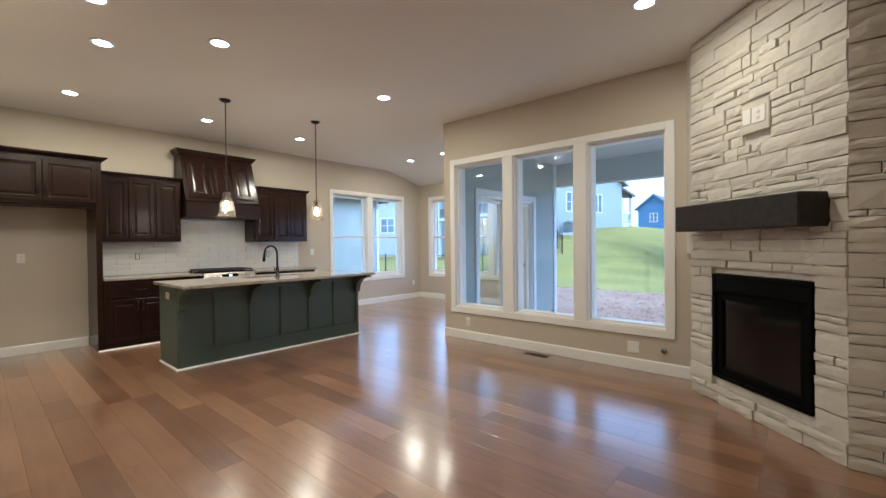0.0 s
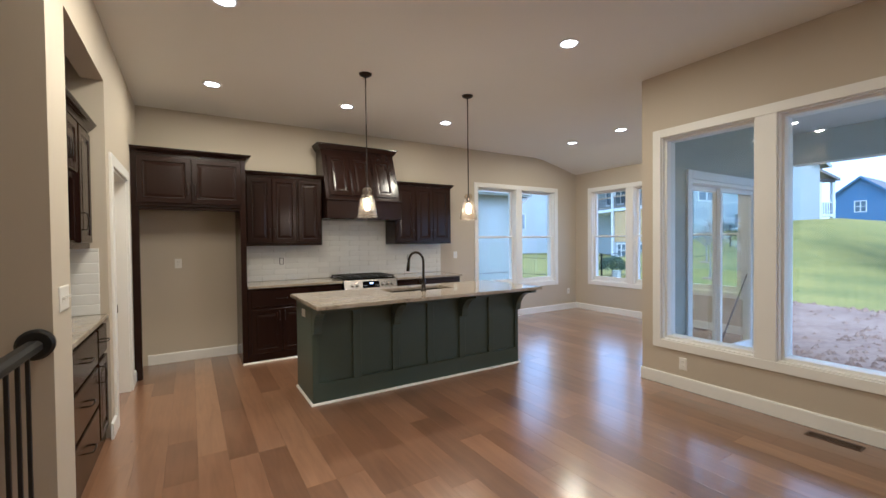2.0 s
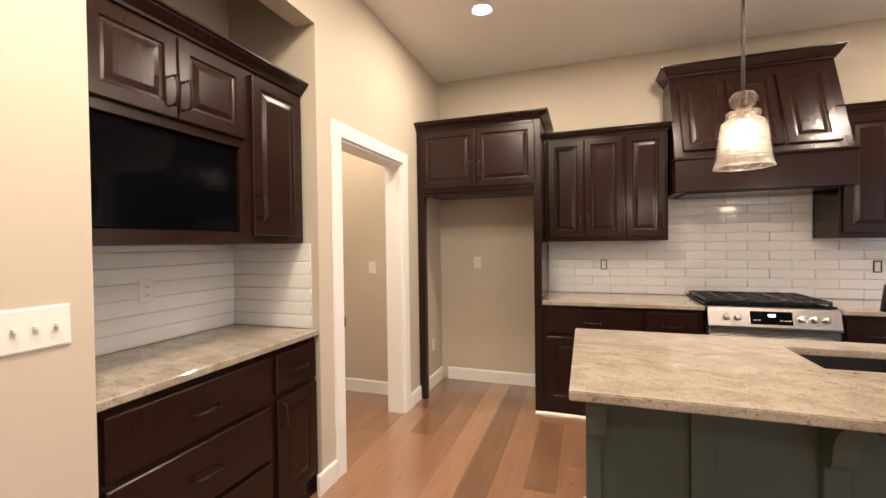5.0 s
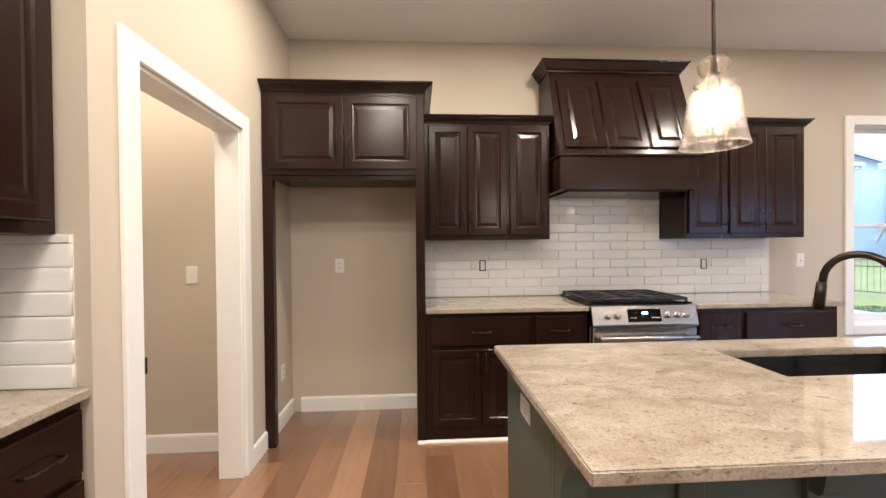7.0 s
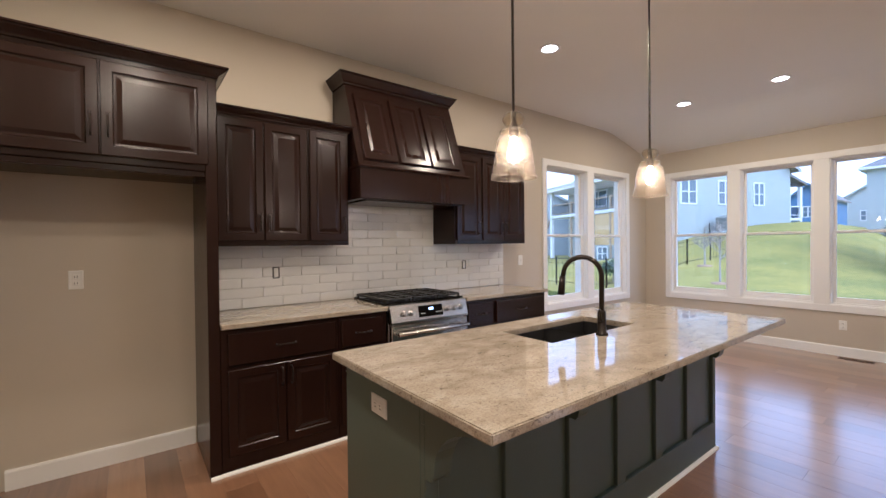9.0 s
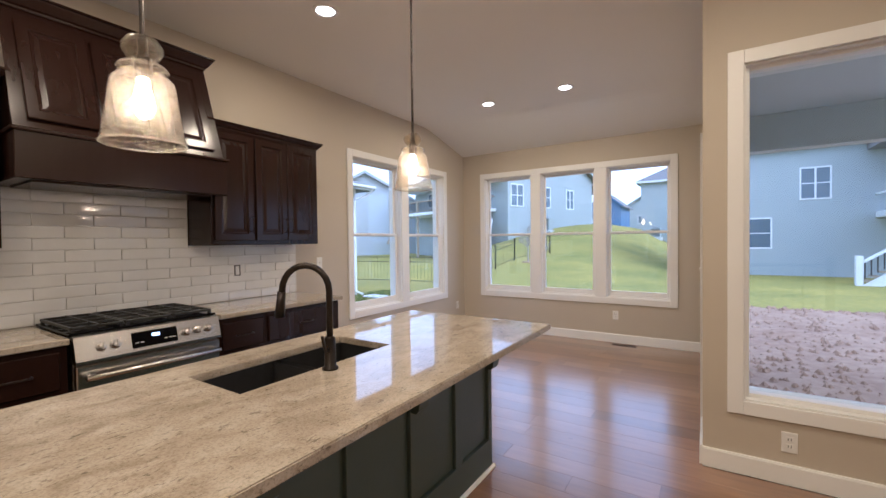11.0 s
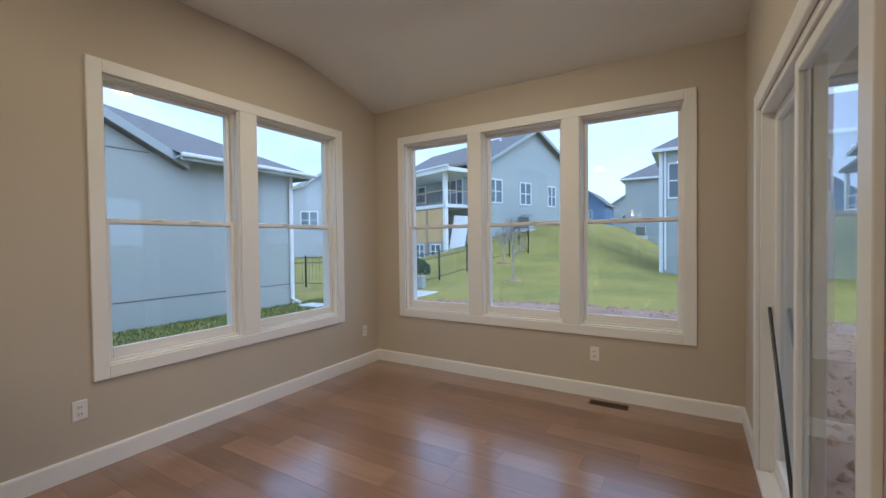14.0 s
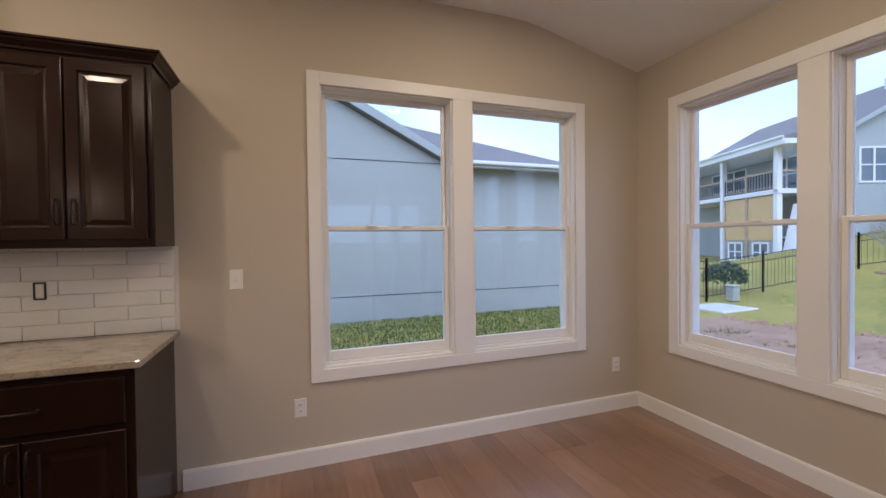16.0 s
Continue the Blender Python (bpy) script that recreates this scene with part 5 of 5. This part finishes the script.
# the house up the slope: gable toward the nook, covered deck along its side
hb = gable_house("hill_house", "pale blue-grey two-storey house on the slope with a deck", pose(30.2, 16.6, 0, 0, 0, -20), 10.8, 12.5, -1.2, 6.75, 2.95, M_SIDE2,
                 [(1.0, 3.97, 1.45, 1.75, 2), (4.3, 3.97, 1.35, 1.75, 2), (7.55, 3.97, 1.1, 1.7, 2)])
# deck on the side wall, running back under the eave
part("deck_floor", Mesh().box(-2.6, 1.2, 3.65, -0.02, 11.6, 3.9, 0.02), M_EXT, hb)
DS = 2.95 / 5.4
part("deck_roof", Mesh().prism([(0.05, 6.80), (-3.0, 6.80 - 2.6 * DS * 0.42), (-3.0, 6.98 - 2.6 * DS * 0.42), (0.05, 7.02)], 1, 0.4, 12.4), M_ROOF, hb)
part("deck_fascia", Mesh().box(-3.04, 0.35, 5.98, -3.0, 12.45, 6.40, 0.01).box(-3.0, 0.33, 5.98, -0.02, 0.37, 6.25, 0.01), M_EXT, hb)
part("deck_ceiling", Mesh().box(-2.98, 0.4, 6.0, -0.02, 12.4, 6.06), M_EXT, hb)
for py in (1.4, 5.5, 11.4):
    part("post", Mesh().box(-2.6, py - 0.14, -1.0, -2.32, py + 0.14, 6.0, 0.02), M_EXT, hb)
part("deck_rail", Mesh().box(-2.55, 1.4, 4.78, -2.42, 11.5, 4.88).box(-2.55, 1.35, 4.78, -0.05, 1.45, 4.88).box(-2.52, 1.4, 4.0, -2.45, 11.5, 4.06), M_DECK, hb)
for k in range(48):
    part("deck_baluster", Mesh().box(-2.51, 1.55 + k * 0.206, 3.9, -2.47, 1.59 + k * 0.206, 4.8), M_SLOT, hb)
for py in (3.5, 8.4):
    part("rail_post", Mesh().box(-2.58, py - 0.07, -0.6, -2.40, py + 0.07, 4.95, 0.02), M_DECK, hb)
for a, b in ((1.62, 3.42), (3.58, 5.3)):
    part("deck_skirt", Mesh().box(-2.50, a, 1.25, -2.44, b, 3.6), M_SHEATH, hb, "raw yellow timber sheathing under the deck")
    hwindow(hb, pose(-2.47, (a + b) / 2, 0.05, 0, 0, -90), 1.2, 1.1, 2)
part("lower_wall", Mesh().box(-2.44, 1.62, -1.2, -2.3, 5.3, 1.25), M_SIDE2, hb)
for yy, zz, ww, wh in ((3.4, 4.0, 2.2, 2.0), (8.6, 4.5, 3.4, 1.4), (3.0, 0.3, 2.4, 2.2)):
    hwindow(hb, pose(0, yy, zz, 0, 0, -90), ww, wh, 3)
part("stair_stringer", Mesh().prism([(13.6, 1.2), (14.0, 1.2), (11.6, 3.65), (11.6, 3.95)], 0, -2.5, -2.35), M_DECK, hb)
part("gutter", Mesh().box(-3.14, 0.4, 6.28, -3.04, 12.4, 6.40, 0.02), M_EXT, hb)
part("downspout", Mesh().tube([(-3.06, 5.1, 6.3), (-2.7, 5.25, 5.9), (-2.68, 5.3, 0.0)], 0.06, 8), M_EXT, hb)
part("leaning_panel", Mesh().box(-0.55, 0, 0, 0.55, 0.05, 2.6, 0.01).turned(pose(-1.9, 1.0, 0.55, -12, 6, -60)), M_EXT, hb, "white sheet panel leaning under the deck")
part("vent_pipe", Mesh().tube([(4.4, 2.6, 9.0), (4.4, 2.6, 9.95)], 0.09, 8), M_EXT, hb)
part("belt_line", Mesh().box(0.0, -0.012, 3.30, 10.8, 0.0, 3.33), M_SIDE4, hb)
# porch at the far end of the gable
part("porch_roof", Mesh().prism([(10.8, 6.75), (13.6, 5.75), (13.6, 5.95), (10.8, 6.95)], 1, 0.6, 5.2), M_ROOF, hb)
part("porch_floor", Mesh().box(10.82, 0.8, 3.0, 13.4, 5.0, 3.2, 0.02), M_EXT, hb)
part("porch_beam", Mesh().box(10.82, 0.78, 5.65, 13.4, 0.95, 5.9, 0.02), M_SLOT, hb)
for px in (12.0, 13.3):
    part("porch_post", Mesh().box(px - 0.12, 0.8, 1.5, px + 0.12, 1.04, 5.7, 0.02), M_EXT, hb)
part("porch_rail", Mesh().box(10.85, 0.86, 4.05, 13.3, 0.94, 4.13).box(10.85, 0.86, 3.4, 13.3, 0.92, 3.46), M_EXT, hb)
for k in range(15):
    part("porch_baluster", Mesh().box(10.95 + k * 0.16, 0.88, 3.2, 10.99 + k * 0.16, 0.92, 4.06), M_SLOT, hb)

# the two-storey house to the east, with deck and stairs
hc = gable_house("deck_house", "light blue two-storey house with white trim and deck stairs", pose(26.0, 5.6, 0, 0, 0, -90), 22, 10, -1.4, 7.55, 3.2, M_SIDE2,
                 [(1.15, 4.35, 1.3, 2.3, 1), (4.6, 1.2, 2.8, 2.0, 2), (8.2, 4.2, 1.6, 2.0, 2)], hip=True)
part("corner_board", Mesh().box(-0.03, -0.03, -0.8, 0.2, 0.001, 7.5), M_EXT, hc)
part("downspout", Mesh().tube([(0.35, -0.08, 7.4), (0.35, -0.08, -0.2)], 0.07, 8), M_EXT, hc)
part("deck_floor", Mesh().box(11.0, -4.0, 3.0, 18.0, 0, 3.35, 0.02), M_EXT, hc)
part("deck_roof", Mesh().prism([(-4.5, 6.9), (0.0, 6.9), (0.0, 8.6)], 0, 10.6, 18.4), M_ROOF, hc)
part("deck_beam", Mesh().box(10.8, -4.2, 6.4, 18.2, -4.0, 6.95, 0.02), M_EXT, hc)
for px in (11.1, 14.5, 17.9):
    part("post", Mesh().box(px - 0.16, -4.1, -1.0, px + 0.16, -3.8, 6.5, 0.02), M_EXT, hc)
part("deck_rail", Mesh().box(11.0, -4.02, 4.3, 18.0, -3.92, 4.4).box(11.0, -4.0, 4.3, 11.1, 0, 4.4), M_EXT, hc)
for k in range(28):
    part("baluster", Mesh().box(11.2 + k * 0.24, -3.99, 3.35, 11.24 + k * 0.24, -3.95, 4.3), M_SLOT, hc)
part("stair_stringer", Mesh().prism([(9.2, -0.6), (10.0, -0.6), (14.8, 3.0), (14.8, 3.4)], 1, -5.2, -5.05), M_EXT, hc)
part("stair_rail", Mesh().prism([(9.2, 0.5), (9.2, 0.65), (14.8, 4.45), (14.8, 4.3)], 1, -5.2, -5.05), M_EXT, hc)
for k in range(22):
    x = 9.35 + k * 0.245
    z = -0.3 + (x - 9.2) * 0.68
    part("stair_baluster", Mesh().box(x, -5.15, z, x + 0.05, -5.10, z + 0.95), M_SLOT, hc)
for k in range(16):
    part("tread", Mesh().box(9.4 + k * 0.34, -5.05, -0.35 + k * 0.23, 9.75 + k * 0.34, -4.1, -0.29 + k * 0.23), M_DECK, hc)
part("newel", Mesh().box(9.0, -5.25, -0.7, 9.3, -4.95, 0.95, 0.02), M_EXT, hc)
hc.scale = (0.68, 0.68, 0.73)
gable_house("wing_house", "blue-grey house wing behind the deck house", pose(51, 10.2, 0, 0, 0, -90), 8.0, 9, 0.0, 7.6, 2.6, M_SIDE2, hip=True)
gable_house("far_house", "strong blue house far up the slope", pose(74, 21.0, 0, 0, 0, -90), 4.9, 9, 1.0, 7.0, 2.0, M_SIDE3, [(2.4, 4.6, 1.2, 1.5, 2)])
gable_house("far_house", "pale house far behind the slope", pose(90, 19.0, 0, 0, 0, -90), 8, 9, 1.0, 7.0, 2.6, M_SIDE2, [(4, 4.4, 1.4, 1.6, 2)])
gable_house("north_house", "pale blue house beyond the side lawn", pose(28.5, 37.0, 0, 0, 0, -41), 11, 12, -1.0, 5.4, 3.0, M_SIDE4, [(3, 2.6, 1.6, 1.7, 2)])


def fence_run(x0, y0, x1, y1):
    f = thing("metal_fence", "black metal picket fence on the lawn", "fence", pose(0, 0, 0), "lawn fences")
    ln = math.hypot(x1 - x0, y1 - y0)
    n = int(ln / 2.4) + 1
    at = lambda s, z: (x0 + (x1 - x0) * s, y0 + (y1 - y0) * s, land(x0 + (x1 - x0) * s, y0 + (y1 - y0) * s) + z)
    for k in range(n + 1):
        p = at(k / n, 0)
        part("post", Mesh().box(p[0] - 0.025, p[1] - 0.025, p[2] - 0.1, p[0] + 0.025, p[1] + 0.025, p[2] + 1.25), M_BLACK, f)
    for z in (0.15, 0.95, 1.15):
        part("rail", Mesh().tube([at(k / n, z) for k in range(n + 1)], 0.014, 5), M_BLACK, f)
    pk = Mesh()
    m = int(ln / 0.16)
    for k in range(m):
        p = at((k + 0.5) / m, 0.1)
        pk.box(p[0] - 0.0035, p[1] - 0.0035, p[2], p[0] + 0.0035, p[1] + 0.0035, p[2] + 1.05)
    pk = part("pickets", pk, M_BLACK, f)
    pk["kind"] = "stuff"


fence_run(14.2, 21.5, 16.0, 13.2)
fence_run(16.0, 13.2, 22.9, 13.0)
fence_run(22.9, 13.0, 25.0, 11.7)
fence_run(25.0, 11.7, 28.4, 14.0)


def small_tree(x, y, h, seed):
    r = random.Random(seed)
    z = land(x, y)
    t = thing("bare_tree", "young bare tree with pale thin branches on the lawn", "tree", pose(x, y, z), "lawn trees")
    part("trunk", Mesh().tube([(0, 0, -0.05), (0.02, 0.01, h * 0.35), (0.0, 0.03, h * 0.7), (0.02, 0, h)], 0.042, 8, 0.012), M_BARK, t)
    br = Mesh()
    for k in range(34):
        a, s = r.uniform(0, 6.28), r.uniform(0.38, 0.95)
        ln = h * r.uniform(0.2, 0.38) * (1.25 - s)
        ln = max(ln, 0.15)
        p0 = Vector((0.01, 0.01, h * s))
        p1 = p0 + Vector((math.cos(a) * ln * 0.6, math.sin(a) * ln * 0.6, ln * 0.5))
        p2 = p1 + Vector((math.cos(a) * ln * 0.4, math.sin(a) * ln * 0.4, ln * 0.7))
        br.tube([p0, p1, p2], 0.015, 5, 0.004)
        for q in range(3):
            b = a + r.uniform(-1.1, 1.1)
            br.tube([p1, p1 + Vector((math.cos(b) * ln * 0.4, math.sin(b) * ln * 0.4, ln * 0.4))], 0.008, 4, 0.003)
    part("branches", br, M_BARK, t)
    part("mulch", Mesh().lathe([(0.35, -0.03), (0.3, 0.03), (0.02, 0.06)], n=14), M_DIRT, t)


small_tree(19.2, 10.3, 2.35, 1)
small_tree(22.6, 12.1, 1.9, 3)
small_tree(25.5, 3.4, 2.6, 2)
sb = thing("shrub", "round dark green shrub beside the fence", "shrub", pose(17.7, 13.9, land(17.7, 13.9)))
lv = Mesh()
for k in range(900):
    a, b, rr = rs.uniform(0, 6.28), math.asin(rs.uniform(-0.3, 1)), rs.uniform(0.4, 0.62)
    c = Vector((math.cos(a) * math.cos(b) * rr, math.sin(a) * math.cos(b) * rr, 0.45 + math.sin(b) * rr * 0.85))
    u = Vector((rs.uniform(-1, 1), rs.uniform(-1, 1), rs.uniform(-1, 1))).normalized() * 0.07
    w = u.orthogonal().normalized() * 0.04
    lv.add([c - u, c + w, c + u, c - w], [(0, 1, 2, 3)])
part("leaves", lv, M_LEAF, sb)
part("stem", Mesh().tube([(0, 0, -0.05), (0, 0, 0.5)], 0.05, 7, 0.02), M_BARK, sb)
ub = thing("utility_box", "small grey utility box beside the shrub", "utility box", pose(16.5, 12.8, land(16.5, 12.8)))
part("cabinet", Mesh().box(-0.13, -0.13, 0, 0.13, 0.13, 0.42, 0.03), M_SIDE, ub)
part("cap", Mesh().box(-0.15, -0.15, 0.42, 0.15, 0.15, 0.46, 0.02), M_SIDE, ub)
solid("garden_path", Mesh().box(14.6, 11.7, -0.5, 15.9, 12.8, land(15.2, 12.2) + 0.05, 0.02), M_CONC, "pale concrete pad at the lawn's edge", "paving")


def air_conditioner(x, y, label):
    ac = thing("air_conditioner", label, "air conditioner", pose(x, y, land(x, y)), "outdoor units")
    part("pad", Mesh().box(-0.6, -0.6, -0.3, 0.6, 0.6, 0.1, 0.02), M_CONC, ac)
    part("case", Mesh().box(-0.45, -0.45, 0.1, 0.45, 0.45, 1.05, 0.05), M_SIDE, ac)
    for k in range(9):
        part("louvre", Mesh().box(-0.465, -0.4, 0.2 + k * 0.09, -0.45, 0.4, 0.24 + k * 0.09), M_SLOT, ac)
    part("fan_guard", Mesh().lathe([(0.38, 1.05), (0.36, 1.09), (0.05, 1.11)], n=18), M_SLOT, ac)


air_conditioner(49.5, 8.6, "grey outdoor air conditioning unit by the far house")
air_conditioner(33.0, 14.7, "grey outdoor air conditioning unit below the gable windows")

# ---- pieces: tiles and boards ----
cache = {}


def tile_data(w, h):
    key = (round(w, 3), round(h, 3))
    if key not in cache:
        if min(w, h) < 0.05:
            me = Mesh().box(0, -0.009, 0, w, 0.001, h, 0.0022)
        else:
            me = Mesh().rings(0, 0, w, h, [(0, 0), (0, 0.0070), (0.0012, 0.0085), (0.0035, 0.0094), (0.010, 0.0099), (0.020, 0.0100)], 0.001)
        cache[key] = me.data("tile", M_TILE, min(w, h) >= 0.05)
    return cache[key]


tr = random.Random(21)


def lay_tiles(parent, m, x0, x1, z0, z1, shift=0.0, tw=0.300, th=0.0755, g=0.0025):
    z, row = z0, 0
    while z < z1 - 0.012:
        h = min(th, z1 - z)
        x = x0 - ((row % 2) * 0.5 + shift) * tw
        while x < x1 - 0.004:
            a, b = max(x, x0), min(x + tw, x1)
            if b - a > 0.012:
                piece("tile", tile_data(b - a - g, h - g), parent, m @ pose(a + g / 2, -0.003, z + g / 2, tr.uniform(-0.5, 0.5), 0, tr.uniform(-0.25, 0.25)))
            x += tw
        z += th
        row += 1


bs = thing("backsplash", "glossy white subway tile backsplash in running bond", "backsplash", pose(0, 0, 0), kind="structure")
part("grout_bed", Mesh().box(1.252, YK - 0.0035, 0.919, 4.28, YK, 1.39).box(2.21, YK - 0.0035, 1.39, 3.28, YK, 1.745), M_GROUT, bs)
lay_tiles(bs, FACE_S(0, YK), 1.252, 4.262, 0.919, 1.372, 0.2)
lay_tiles(bs, FACE_S(0, YK), 2.21, 3.278, 1.372, 1.745, 0.393)
lay_tiles(bs, FACE_S(0, YK), 1.252, 2.206, 1.372, 1.3895, 0.2)
lay_tiles(bs, FACE_S(0, YK), 3.282, 4.262, 1.372, 1.3895, 0.1)
nb = thing("niche_backsplash", "glossy white subway tiles in the bar niche", "backsplash", pose(0, 0, 0), kind="structure")
part("grout_bed", Mesh().box(-0.44, NY0, 0.919, -0.4365, NY1, 1.40).box(-0.436, NY1 - 0.0035, 0.919, 0.12, NY1, 1.40).box(-0.436, NY0, 0.919, 0.12, NY0 + 0.0035, 1.40), M_GROUT, nb)
lay_tiles(nb, FACE_E(-0.44, NY0), 0.0, NY1 - NY0, 0.919, 1.40, 0.35, 1.9)
lay_tiles(nb, FACE_S(-0.43, NY1), 0.0, 0.55, 0.919, 1.40, 0.1, 1.9)
lay_tiles(nb, FACE_N(0.12, NY0), 0.0, 0.55, 0.919, 1.40, 0.1, 1.9)

PWD = 0.178
plank_cache = {}


def plank_mesh(w, ln):
    return Mesh().box(0, 0, -0.014, w, ln, 0.0, 0.0006)


def lay_boards(x0, x1, y0, y1, joined=None, seed=1, phase=0.0):
    r = random.Random(seed)
    x = x0
    while x < x1 - 0.004:
        w = min(PWD, x1 - x)
        y = y0
        first = True
        while y < y1 - 0.004:
            ln = r.choice((0.6, 0.9, 1.2, 1.5, 1.8, 2.1))
            if first:
                ln *= r.choice((0.5, 0.75, 1.0))
                first = False
            if y1 - y - ln < 0.25:
                ln = y1 - y
            ln = round(ln, 3)
            if joined is not None:
                joined.add([(x + 0.0003 + p[0], y + 0.0003 + p[1], p[2]) for p in plank_mesh(w - 0.0006, ln - 0.0006).v], plank_mesh(w, ln).f)
            else:
                key = (round(w, 3), ln)
                if key not in plank_cache:
                    plank_cache[key] = plank_mesh(w - 0.0006, ln - 0.0006).data("plank", M_FLOOR)
                piece("plank", plank_cache[key], floor, pose(x + 0.0003, y + 0.0003, 0))
            y += ln
        x += w


lay_boards(XW, XW + 25 * PWD, 0.3, YK, seed=11)
lay_boards(XW + 25 * PWD, XN, YL, YK, seed=12)
rest = Mesh()
lay_boards(XB, XW, YS, 3.86, rest, 13)
lay_boards(-1.3, XW, 3.99, 6.79, rest, 14)
lay_boards(XW, XW + 25 * PWD, YS, 0.3, rest, 15)
rest = part("planks", rest, M_FLOOR2, floor)
rest["kind"] = "stuff"
